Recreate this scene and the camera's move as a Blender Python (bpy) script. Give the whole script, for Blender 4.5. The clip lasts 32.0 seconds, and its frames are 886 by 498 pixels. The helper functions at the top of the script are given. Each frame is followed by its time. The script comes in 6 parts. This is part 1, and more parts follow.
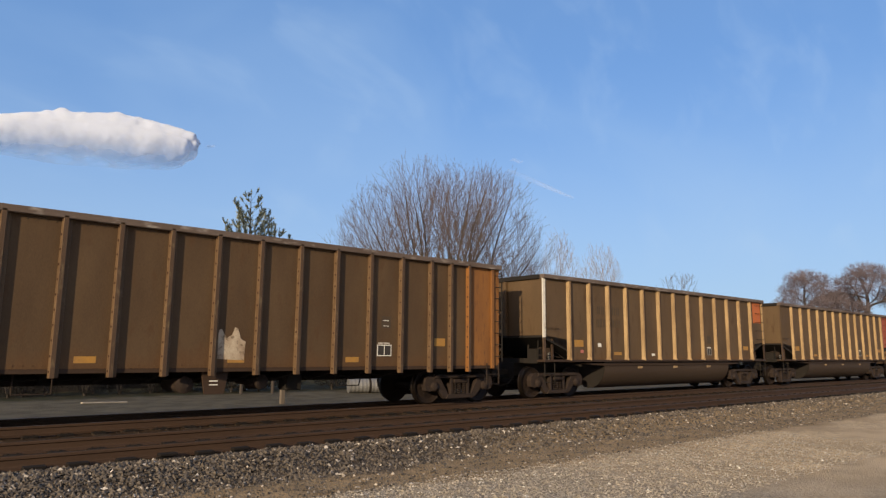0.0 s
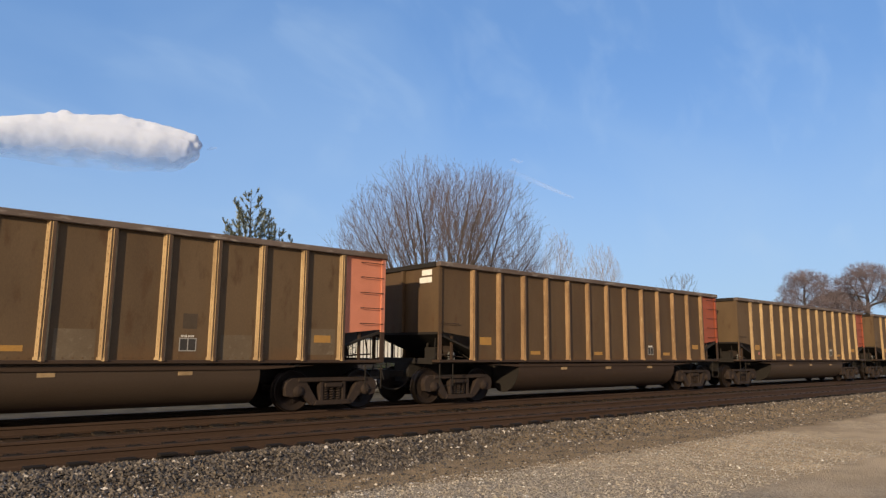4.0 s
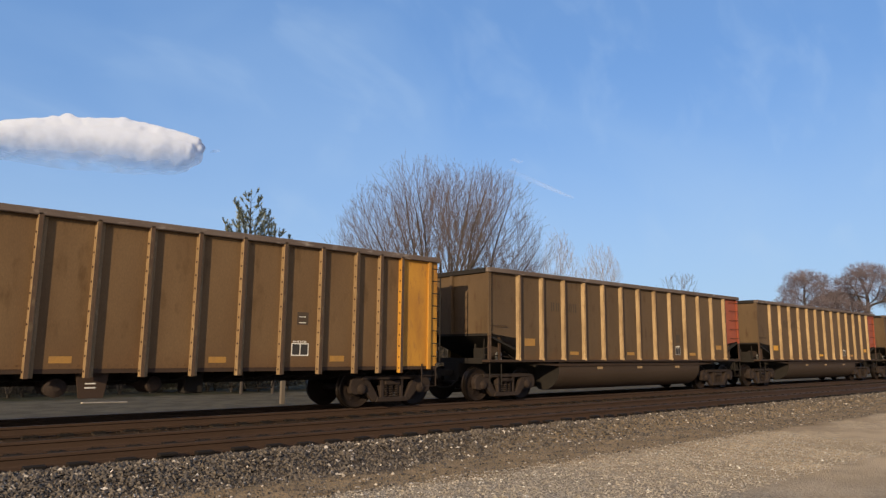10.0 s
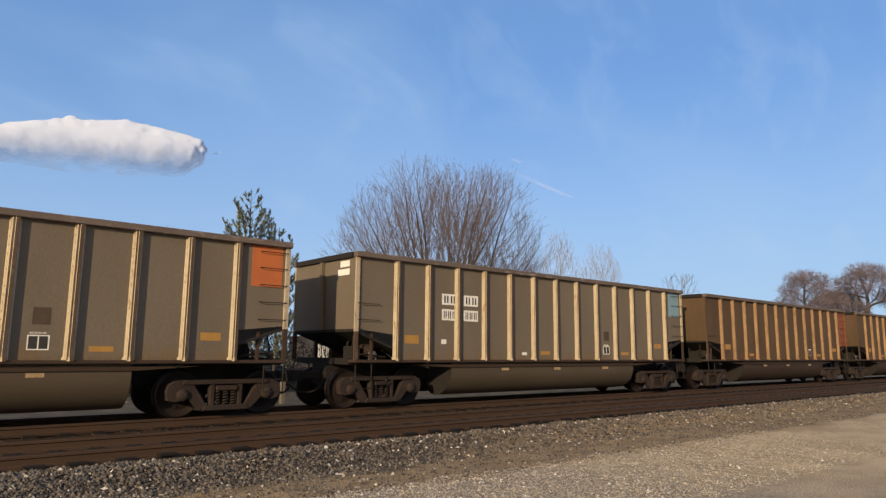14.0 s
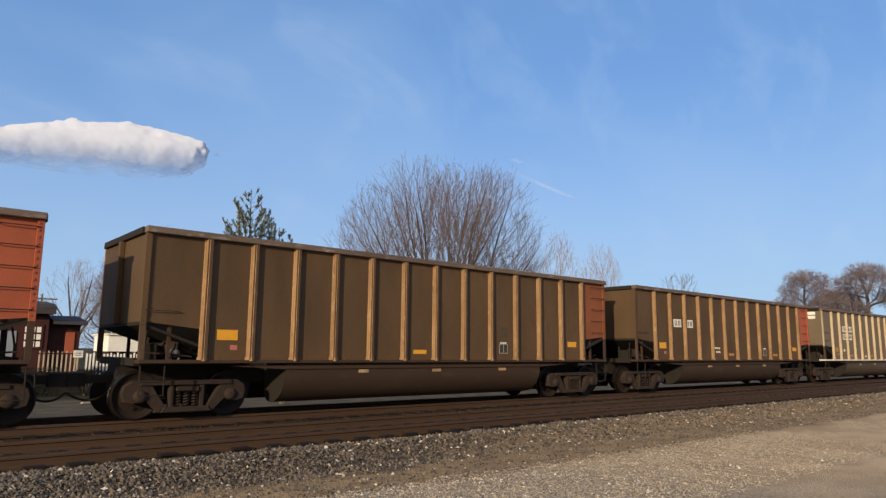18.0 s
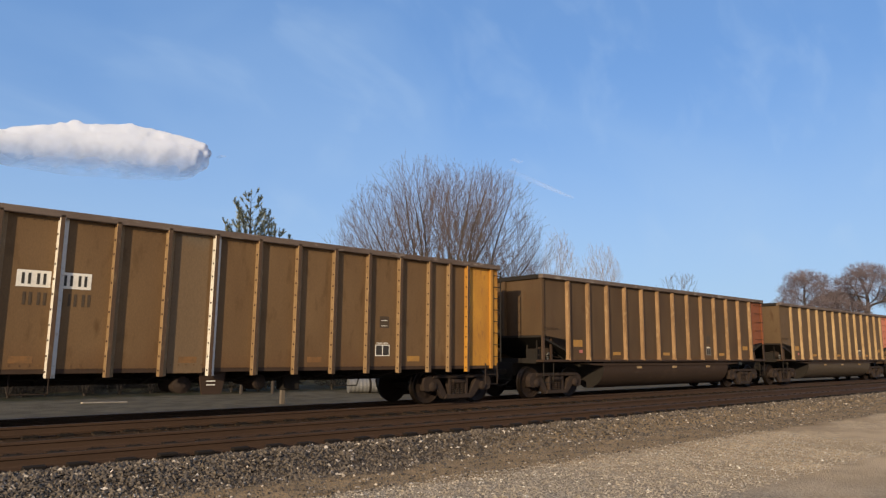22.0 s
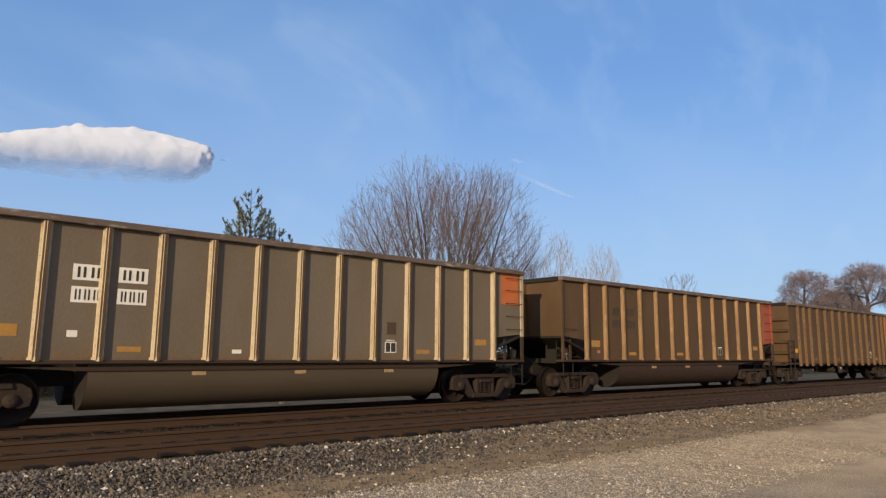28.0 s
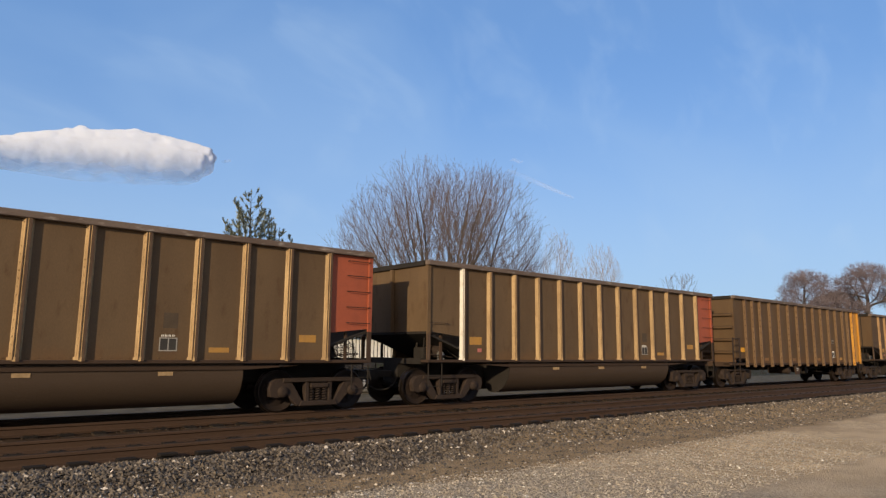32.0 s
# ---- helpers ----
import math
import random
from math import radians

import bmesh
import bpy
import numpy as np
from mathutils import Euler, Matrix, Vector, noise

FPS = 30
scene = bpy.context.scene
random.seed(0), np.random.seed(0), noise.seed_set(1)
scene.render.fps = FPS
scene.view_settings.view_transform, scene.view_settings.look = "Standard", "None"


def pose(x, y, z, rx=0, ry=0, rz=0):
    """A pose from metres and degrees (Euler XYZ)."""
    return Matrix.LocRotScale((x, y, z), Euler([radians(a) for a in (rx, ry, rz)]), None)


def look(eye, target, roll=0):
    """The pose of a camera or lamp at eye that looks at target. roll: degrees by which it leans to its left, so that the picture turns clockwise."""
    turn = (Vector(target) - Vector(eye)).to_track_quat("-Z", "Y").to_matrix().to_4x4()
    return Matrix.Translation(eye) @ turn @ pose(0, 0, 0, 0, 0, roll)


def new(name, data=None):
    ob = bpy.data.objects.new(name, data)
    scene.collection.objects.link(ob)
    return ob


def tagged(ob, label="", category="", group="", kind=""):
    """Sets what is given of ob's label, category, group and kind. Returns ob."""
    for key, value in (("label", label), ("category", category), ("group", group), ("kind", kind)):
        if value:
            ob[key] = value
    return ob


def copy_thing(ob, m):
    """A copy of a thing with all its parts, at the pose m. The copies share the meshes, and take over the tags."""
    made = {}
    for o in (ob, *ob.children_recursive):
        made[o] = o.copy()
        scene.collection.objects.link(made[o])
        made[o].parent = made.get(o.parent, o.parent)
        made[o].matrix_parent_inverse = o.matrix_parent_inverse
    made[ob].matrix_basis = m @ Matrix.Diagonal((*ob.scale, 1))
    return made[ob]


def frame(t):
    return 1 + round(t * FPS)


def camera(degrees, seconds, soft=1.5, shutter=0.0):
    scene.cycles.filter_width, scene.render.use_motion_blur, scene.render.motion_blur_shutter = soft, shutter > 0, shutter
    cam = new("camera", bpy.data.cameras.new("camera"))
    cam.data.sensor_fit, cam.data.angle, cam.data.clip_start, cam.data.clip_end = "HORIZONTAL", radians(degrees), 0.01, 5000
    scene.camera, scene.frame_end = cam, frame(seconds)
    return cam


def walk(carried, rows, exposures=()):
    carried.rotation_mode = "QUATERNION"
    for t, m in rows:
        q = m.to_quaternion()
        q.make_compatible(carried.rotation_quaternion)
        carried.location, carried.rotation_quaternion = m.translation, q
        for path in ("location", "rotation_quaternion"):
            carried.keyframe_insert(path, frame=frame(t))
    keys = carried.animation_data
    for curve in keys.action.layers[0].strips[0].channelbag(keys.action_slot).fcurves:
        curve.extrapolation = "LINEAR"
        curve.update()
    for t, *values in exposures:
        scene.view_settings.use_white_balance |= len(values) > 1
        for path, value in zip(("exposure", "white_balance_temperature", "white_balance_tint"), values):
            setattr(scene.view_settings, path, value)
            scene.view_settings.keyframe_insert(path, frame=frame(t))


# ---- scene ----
cam = camera(67.07, 32.0, soft=1.35)
EYE = (0.0, 0.0, 1.39)
AIM = (math.sin(radians(40.23)) * math.cos(radians(8.70)), math.cos(radians(40.23)) * math.cos(radians(8.70)), math.sin(radians(8.70)))
VIEW = look(EYE, [e + 20 * a for e, a in zip(EYE, AIM)], 0.56)
walk(cam, [(0.0, VIEW), (32.0, VIEW)], exposures=[(0.0, 0.0), (32.0, 0.0)])

# ---- world, sun ----
SUN_EL, SUN_AZ = 14.5, 243.0      # degrees; azimuth clockwise from +y

SUN_DIR = Vector((math.sin(radians(SUN_AZ)) * math.cos(radians(SUN_EL)), math.cos(radians(SUN_AZ)) * math.cos(radians(SUN_EL)), math.sin(radians(SUN_EL))))


def make_world():
    w = bpy.data.worlds.new("sky")
    scene.world = w
    w.use_nodes = True
    nt = w.node_tree
    nt.nodes.clear()
    out = nt.nodes.new("ShaderNodeOutputWorld")
    bg = nt.nodes.new("ShaderNodeBackground")
    sky = nt.nodes.new("ShaderNodeTexSky")
    sky.sky_type = 'NISHITA'
    sky.sun_disc = False
    sky.sun_elevation, sky.sun_rotation = radians(SUN_EL), radians(SUN_AZ)
    sky.altitude, sky.air_density, sky.dust_density, sky.ozone_density = 200, 1.0, 0.4, 2.5
    L = nt.links.new

    def blend(fac, a, col, mode='MIX'):
        n = nt.nodes.new("ShaderNodeMix")
        n.data_type, n.blend_type = 'RGBA', mode
        if isinstance(fac, float):
            n.inputs["Factor"].default_value = fac
        else:
            L(fac, n.inputs["Factor"])
        L(a, n.inputs["A"])
        n.inputs["B"].default_value = (*col, 1)
        return n.outputs["Result"]

    tc = nt.nodes.new("ShaderNodeTexCoord")

    def veil(scale, stretch, turn, lo, hi, amount):
        """A thin veil of high cirrus, drawn out along one direction."""
        mp = nt.nodes.new("ShaderNodeMapping")
        mp.inputs["Rotation"].default_value, mp.inputs["Scale"].default_value = turn, stretch
        n = nt.nodes.new("ShaderNodeTexNoise")
        n.inputs["Scale"].default_value, n.inputs["Detail"].default_value, n.inputs["Distortion"].default_value = scale, 4, 0.4
        r = nt.nodes.new("ShaderNodeMapRange")
        r.interpolation_type = 'SMOOTHSTEP'
        r.inputs["From Min"].default_value, r.inputs["From Max"].default_value, r.inputs["To Max"].default_value = lo, hi, amount
        L(tc.outputs["Generated"], mp.inputs["Vector"])
        L(mp.outputs[0], n.inputs["Vector"])
        L(n.outputs["Fac"], r.inputs["Value"])
        return r.outputs[0]

    col = blend(1.0, sky.outputs[0], (0.80, 1.0, 1.30), 'MULTIPLY')
    col = blend(0.55, col, (1.76, 3.38, 6.4))                   # even haze of the low winter sun
    col = blend(veil(2.2, (1.0, 1.6, 1.6), (0.2, 0.3, 0.5), 0.42, 0.68, 0.17), col, (3.6, 5.1, 7.0))
    col = blend(veil(3.0, (0.8, 5.0, 3.0), (0.4, 0.6, 0.3), 0.5, 0.75, 0.15), col, (4.6, 5.9, 7.4))
    # paler towards the horizon
    up = nt.nodes.new("ShaderNodeSeparateXYZ")
    L(tc.outputs["Generated"], up.inputs[0])
    hz = nt.nodes.new("ShaderNodeMapRange")
    hz.interpolation_type = 'SMOOTHSTEP'
    hz.inputs["From Min"].default_value, hz.inputs["From Max"].default_value, hz.inputs["To Max"].default_value = 0.43, 0.05, 0.6
    L(up.outputs["Z"], hz.inputs["Value"])
    col = blend(hz.outputs[0], col, (3.65, 4.9, 6.45))
    # bright pale sky on the sun's side, falling off smoothly
    dot = nt.nodes.new("ShaderNodeVectorMath")
    dot.operation = 'DOT_PRODUCT'
    dot.inputs[1].default_value = SUN_DIR
    L(tc.outputs["Generated"], dot.inputs[0])
    near = nt.nodes.new("ShaderNodeMapRange")
    near.interpolation_type = 'SMOOTHSTEP'
    near.inputs["From Min"].default_value, near.inputs["From Max"].default_value, near.inputs["To Max"].default_value = 0.0, 1.0, 0.6
    L(dot.outputs["Value"], near.inputs["Value"])
    col = blend(near.outputs[0], col, (10.5, 8.0, 5.6))
    L(col, bg.inputs["Color"])
    bg.inputs["Strength"].default_value = 0.122
    L(bg.outputs[0], out.inputs[0])


make_world()
sun = new("sun", bpy.data.lights.new("sun", 'SUN'))
sun.data.energy, sun.data.angle, sun.data.color = 5.0, radians(0.6), (1.0, 0.785, 0.515)
sun.matrix_world = look(SUN_DIR * 50, (0, 0, 0))


# ---- materials ----
def mat(name, base, other=None, scale=3.0, rough=0.8, metal=0.0, bump=0.2, fine=60.0, amount=0.6, stretch=(1, 1, 1), third=None, spec=0.3, rust=None):
    """A worn surface: base and other mixed by a coarse noise, a fine grain on top, and relief. Each object takes its own cut of the noise."""
    m = bpy.data.materials.new(name)
    m.use_nodes = True
    nt = m.node_tree
    b = nt.nodes["Principled BSDF"]
    L = nt.links.new
    other = other or tuple(c * 0.7 for c in base)
    tc = nt.nodes.new("ShaderNodeTexCoord")
    mp = nt.nodes.new("ShaderNodeMapping")
    mp.inputs["Scale"].default_value = stretch
    info = nt.nodes.new("ShaderNodeObjectInfo")
    w = nt.nodes.new("ShaderNodeMath")
    w.operation = 'MULTIPLY'
    w.inputs[1].default_value = 37.0
    L(info.outputs["Random"], w.inputs[0])
    L(tc.outputs["Object"], mp.inputs["Vector"])

    def noise_node(s, detail):
        n = nt.nodes.new("ShaderNodeTexNoise")
        n.noise_dimensions = '4D'
        n.inputs["Scale"].default_value, n.inputs["Detail"].default_value = s, detail
        L(mp.outputs[0], n.inputs["Vector"])
        L(w.outputs[0], n.inputs["W"])
        return n
    n1, n2 = noise_node(scale, 5), noise_node(fine, 3)
    r1 = nt.nodes.new("ShaderNodeMapRange")
    r1.inputs["From Min"].default_value, r1.inputs["From Max"].default_value = 0.35, 0.7
    r1.inputs["To Max"].default_value = amount
    L(n1.outputs["Fac"], r1.inputs["Value"])
    mix = nt.nodes.new("ShaderNodeMix")
    mix.data_type = 'RGBA'
    mix.inputs["A"].default_value, mix.inputs["B"].default_value = (*base, 1), (*other, 1)
    L(r1.outputs[0], mix.inputs["Factor"])
    col = mix.outputs["Result"]
    if third:
        n3 = noise_node(scale * 4.3, 6)
        r3 = nt.nodes.new("ShaderNodeMapRange")
        r3.inputs["From Min"].default_value, r3.inputs["From Max"].default_value = 0.56, 0.72
        L(n3.outputs["Fac"], r3.inputs["Value"])
        m3 = nt.nodes.new("ShaderNodeMix")
        m3.data_type = 'RGBA'
        m3.inputs["B"].default_value = (*third, 1)
        L(r3.outputs[0], m3.inputs["Factor"])
        L(col, m3.inputs["A"])
        col = m3.outputs["Result"]
    if rust:
        # rust creeping up from the bottom edge, and runs of it down the sheet
        sep = nt.nodes.new("ShaderNodeSeparateXYZ")
        L(tc.outputs["Object"], sep.inputs[0])
        n4 = noise_node(2.6, 5)
        add = nt.nodes.new("ShaderNodeMath")
        add.operation = 'MULTIPLY_ADD'
        add.inputs[1].default_value = -0.9
        L(n4.outputs["Fac"], add.inputs[0])
        L(sep.outputs["Z"], add.inputs[2])
        r4 = nt.nodes.new("ShaderNodeMapRange")
        r4.inputs["From Min"].default_value, r4.inputs["From Max"].default_value = 1.0, 0.62
        r4.inputs["To Max"].default_value = 0.8
        L(add.outputs[0], r4.inputs["Value"])
        m4 = nt.nodes.new("ShaderNodeMix")
        m4.data_type = 'RGBA'
        m4.inputs["B"].default_value = (*rust, 1)
        L(r4.outputs[0], m4.inputs["Factor"])
        L(col, m4.inputs["A"])
        col = m4.outputs["Result"]
    grain = nt.nodes.new("ShaderNodeMapRange")
    grain.inputs["To Min"].default_value, grain.inputs["To Max"].default_value = 0.72, 1.25
    L(n2.outputs["Fac"], grain.inputs["Value"])
    hsv = nt.nodes.new("ShaderNodeHueSaturation")
    L(grain.outputs[0], hsv.inputs["Value"])
    L(col, hsv.inputs["Color"])
    L(hsv.outputs[0], b.inputs["Base Color"])
    b.inputs["Roughness"].default_value, b.inputs["Metallic"].default_value = rough, metal
    b.inputs["Specular IOR Level"].default_value = spec
    if bump:
        bp = nt.nodes.new("ShaderNodeBump")
        bp.inputs["Strength"].default_value, bp.inputs["Distance"].default_value = bump, 0.02
        L(n2.outputs["Fac"], bp.inputs["Height"])
        L(bp.outputs[0], b.inputs["Normal"])
    return m


TAUPE = mat("dusty_taupe_steel", (0.1076, 0.0690, 0.0353), (0.0714, 0.0442, 0.0221), 1.1, 0.75, bump=0.08, amount=0.9, third=(0.0702, 0.0388, 0.0170), stretch=(1, 1, 0.35), rust=(0.1133, 0.0593, 0.0242))
BROWN = mat("brown_steel", (0.0900, 0.0555, 0.0272), (0.0575, 0.0335, 0.0160), 1.3, 0.75, bump=0.08, amount=0.9, third=(0.0740, 0.0400, 0.0175), stretch=(1, 1, 0.35), rust=(0.0960, 0.0500, 0.0210))
GREY = mat("weathered_grey_steel", (0.1408, 0.1125, 0.0792), (0.1012, 0.0775, 0.0515), 1.1, 0.7, bump=0.06, stretch=(1, 1, 0.35), rust=(0.1430, 0.0902, 0.0446))
OCHRE = mat("ochre_dusty_steel", (0.1473, 0.0895, 0.0412), (0.1042, 0.0593, 0.0257), 1.2, 0.75, bump=0.08, amount=0.9, third=(0.0906, 0.0507, 0.0194), stretch=(1, 1, 0.35), rust=(0.1190, 0.0647, 0.0281))
# RIB_FACE puts shade into the colour of the ribs' outer faces.
RIB_FACE = mat("shade_toned_rib_face", (0.076, 0.047, 0.029), (0.058, 0.034, 0.021), 4.0, 0.75, bump=0.1, stretch=(1, 1, 0.3), third=(0.13, 0.095, 0.055))
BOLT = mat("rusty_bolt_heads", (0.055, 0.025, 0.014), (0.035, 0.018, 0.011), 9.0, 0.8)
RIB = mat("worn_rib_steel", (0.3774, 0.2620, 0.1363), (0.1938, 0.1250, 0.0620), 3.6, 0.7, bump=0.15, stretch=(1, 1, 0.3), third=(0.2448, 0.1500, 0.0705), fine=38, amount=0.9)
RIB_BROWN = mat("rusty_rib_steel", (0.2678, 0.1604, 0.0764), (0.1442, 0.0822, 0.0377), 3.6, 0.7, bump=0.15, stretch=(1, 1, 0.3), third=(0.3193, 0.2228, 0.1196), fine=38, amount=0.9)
RIB_FLAT = mat("dull_rib_steel", (0.125, 0.077, 0.041), (0.085, 0.05, 0.027), 3.0, 0.75, bump=0.1, stretch=(1, 1, 0.4), third=(0.17, 0.118, 0.07))
RIB_OCHRE = mat("ochre_rib_steel", (0.2448, 0.1600, 0.0808), (0.1530, 0.0950, 0.0470), 3.0, 0.72, bump=0.1, stretch=(1, 1, 0.4), third=(0.2958, 0.2050, 0.1128))
RIB_PALE = mat("pale_worn_rib_steel", (0.41, 0.34, 0.235), (0.29, 0.225, 0.145), 3.6, 0.68, bump=0.12, stretch=(1, 1, 0.3), third=(0.26, 0.17, 0.09), fine=38)
RIB_WHITE = mat("white_painted_rib", (0.62, 0.60, 0.55), (0.5, 0.46, 0.4), 3.0, 0.6, bump=0.05, third=(0.4, 0.33, 0.25))
CHORD = mat("grimy_top_chord", (0.13, 0.1, 0.083), (0.078, 0.054, 0.042), 2.2, 0.8, third=(0.27, 0.235, 0.205), amount=0.9, stretch=(0.3, 1, 1))
SILL = mat("rusty_sill", (0.038, 0.0225, 0.014), (0.05, 0.029, 0.0178), 2.0, 0.8)
GREY_TUB = mat("grey_tub", (0.080, 0.060, 0.039), (0.056, 0.040, 0.025), 1.0, 0.7, stretch=(0.5, 1, 1))
MOSS = mat("greenish_overpaint", (0.125, 0.125, 0.085), (0.1, 0.066, 0.034), 5.0, 0.75, bump=0.05, amount=1.0, third=(0.1, 0.066, 0.034))
TUB_RED = mat("rust_red_tub", (0.044, 0.0262, 0.0158), (0.031, 0.0185, 0.0115), 1.0, 0.75, stretch=(0.5, 1, 1), third=(0.055, 0.034, 0.021))
TUB = mat("dusty_tub", (0.058, 0.038, 0.0235), (0.041, 0.026, 0.0158), 1.0, 0.7, stretch=(0.5, 1, 1))
# UNDER: sooty steel; on slope sheets and tub ends it also carries shade.
UNDER = mat("sooty_shaded_steel", (0.014, 0.0115, 0.0095), (0.022, 0.017, 0.013), 3.0, 0.9)
TRUCK = mat("dusty_cast_iron", (0.031, 0.0205, 0.0155), (0.017, 0.0112, 0.0086), 4.0, 0.85, third=(0.046, 0.028, 0.0195), bump=0.35)
WHEEL = mat("rusty_wheel", (0.0155, 0.0088, 0.0062), (0.010, 0.0062, 0.0046), 6.0, 0.75)
TREAD = mat("worn_tread", (0.0338, 0.0252, 0.0200), (0.0225, 0.0168, 0.0128), 8.0, 0.4, 0.8)
RED = mat("orange_red_paint", (0.29, 0.072, 0.034), (0.2, 0.052, 0.026), 2.0, 0.65, bump=0.05)
ORANGE = mat("orange_paint", (0.4400, 0.1225, 0.0330), (0.3168, 0.0882, 0.0286), 2.0, 0.65, bump=0.05)
BRICK = mat("faded_brick_red_paint", (0.33, 0.085, 0.045), (0.25, 0.07, 0.035), 2.0, 0.7, bump=0.05)
RUSTY = mat("rust_brown_paint", (0.2040, 0.0660, 0.0264), (0.1360, 0.0495, 0.0231), 2.0, 0.75, bump=0.05)
SALMON = mat("faded_salmon_paint", (0.5124, 0.1875, 0.1125), (0.4148, 0.1438, 0.0813), 2.0, 0.7, bump=0.05)
YELLOW = mat("yellow_paint", (0.45, 0.22, 0.03), (0.32, 0.145, 0.025), 1.8, 0.6, bump=0.05, stretch=(1.5, 1, .5), amount=0.9, third=(0.27, 0.125, 0.03))
AMBER = mat("dirty_amber_paint", (0.2340, 0.1008, 0.0263), (0.1326, 0.0576, 0.0203), 1.6, 0.7, bump=0.05, stretch=(2, 1, .5), third=(0.0936, 0.0432, 0.0188))
BLUE = mat("faded_blue_paint", (0.16, 0.27, 0.33), (0.2, 0.24, 0.24), 2.0, 0.7, bump=0.05)
WHITE = mat("white_marking", (0.7, 0.68, 0.62), (0.58, 0.54, 0.47), 5.0, 0.7, bump=0)
PATCH = mat("flaking_cream_paint", (0.5, 0.42, 0.31), (0.17, 0.1, 0.055), 3.2, 0.75, bump=0.05, amount=1.0, third=(0.09, 0.055, 0.03))
CLEANED = mat("cleaned_paint", (0.128, 0.094, 0.058), (0.098, 0.068, 0.04), 2.4, 0.75, bump=0.05, amount=1.0, third=(0.15, 0.115, 0.075))
DARKMARK = mat("dark_marking", (0.03, 0.028, 0.025), (0.05, 0.042, 0.035), 5.0, 0.7, bump=0)
FADED = mat("faded_dark_marking", (0.058, 0.041, 0.026), (0.075, 0.053, 0.033), 6.0, 0.75, bump=0)
FADED_OCHRE = mat("faded_brown_marking", (0.09, 0.058, 0.032), (0.12, 0.077, 0.041), 6.0, 0.75, bump=0, amount=1.0)
BLUEMARK = mat("blue_white_marking", (0.2790, 0.2632, 0.2340), (0.1860, 0.1792, 0.1800), 6.0, 0.75, bump=0)
REFLECT = mat("yellow_reflector", (0.62, 0.31, 0.02), (0.5, 0.24, 0.03), 9.0, 0.5, bump=0)
REFLECT_OLD = mat("worn_reflector", (0.2, 0.1, 0.035), (0.12, 0.07, 0.032), 7.0, 0.7, bump=0, amount=1.0)
REFLECT_DIM = mat("dirty_reflector", (0.36, 0.19, 0.04), (0.25, 0.14, 0.05), 6.0, 0.6, bump=0)
PINK = mat("red_reflector", (0.3900, 0.1280, 0.1040), (0.3250, 0.1120, 0.0800), 9.0, 0.5, bump=0)
RAIL = mat("rusty_rail", (0.0525, 0.0288, 0.0159), (0.0374, 0.0206, 0.0122), 4.0, 0.8, bump=0.2, stretch=(0.3, 1, 1))
RAIL_TOP = mat("polished_rail_head", (0.042, 0.028, 0.019), (0.058, 0.037, 0.025), 3.0, 0.55, 0.3, stretch=(0.2, 1, 1))
TIE = mat("creosoted_tie", (0.0307, 0.0212, 0.0153), (0.0472, 0.0342, 0.0248), 4.0, 0.9, stretch=(6, 1, 1))
# Near-black: shadowed gaps along the near rail's foot, put into the colour.
PLATE = mat("rusty_shaded_tie_plate", (0.006, 0.004, 0.003), (0.01, 0.006, 0.004), 9.0, 0.85)
BARK = mat("grey_bark", (0.060, 0.050, 0.043), (0.042, 0.035, 0.030), 3.0, 0.9)
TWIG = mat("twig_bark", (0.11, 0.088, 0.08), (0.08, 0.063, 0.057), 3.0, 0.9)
# Far twigs are paler and greyer: distance haze is put into their colour.
TWIG_DARK = mat("hazed_mauve_twig_bark", (0.1600, 0.1326, 0.1458), (0.1164, 0.0959, 0.1058), 3.0, 0.9)
TWIG_FAR = mat("hazed_far_twig_bark", (0.25, 0.22, 0.22), (0.2, 0.172, 0.172), 3.0, 0.9)
NEEDLE = mat("grey_green_needles", (0.33, 0.345, 0.26), (0.24, 0.255, 0.19), 4.0, 0.8)
LEAF = mat("dark_shrub_leaf", (0.035, 0.055, 0.02), (0.02, 0.035, 0.014), 5.0, 0.8)
SCRUB = mat("dark_scrub", (0.011, 0.0095, 0.0065), (0.007, 0.0065, 0.004), 4.0, 0.9)
BRUSH = mat("dry_brush", (0.13, 0.1, 0.065), (0.08, 0.065, 0.04), 3.0, 0.9)
DEPOT = mat("dark_red_boards", (0.05, 0.0135, 0.0115), (0.036, 0.011, 0.0095), 3.0, 0.75, stretch=(6, 6, 0.4))
ROOF = mat("dark_shingles", (0.035, 0.032, 0.036), (0.05, 0.045, 0.048), 4.0, 0.85)
PAINT_W = mat("white_paint", (0.78, 0.77, 0.73), (0.66, 0.64, 0.6), 3.0, 0.6, bump=0.03)
CREAM = mat("cream_cladding", (0.74, 0.70, 0.58), (0.64, 0.6, 0.5), 1.5, 0.6, bump=0.03)
GALV = mat("galvanised_steel", (0.5, 0.52, 0.53), (0.38, 0.4, 0.41), 6.0, 0.4, 0.7)
DULL_GALV = mat("dull_zinc", (0.2, 0.2, 0.2), (0.14, 0.14, 0.14), 6.0, 0.6, 0.3)
POLE = mat("weathered_pole", (0.14, 0.115, 0.09), (0.1, 0.08, 0.06), 5.0, 0.9, stretch=(4, 4, 0.5))
POST = mat("pale_post", (0.42, 0.36, 0.28), (0.3, 0.26, 0.2), 5.0, 0.85)


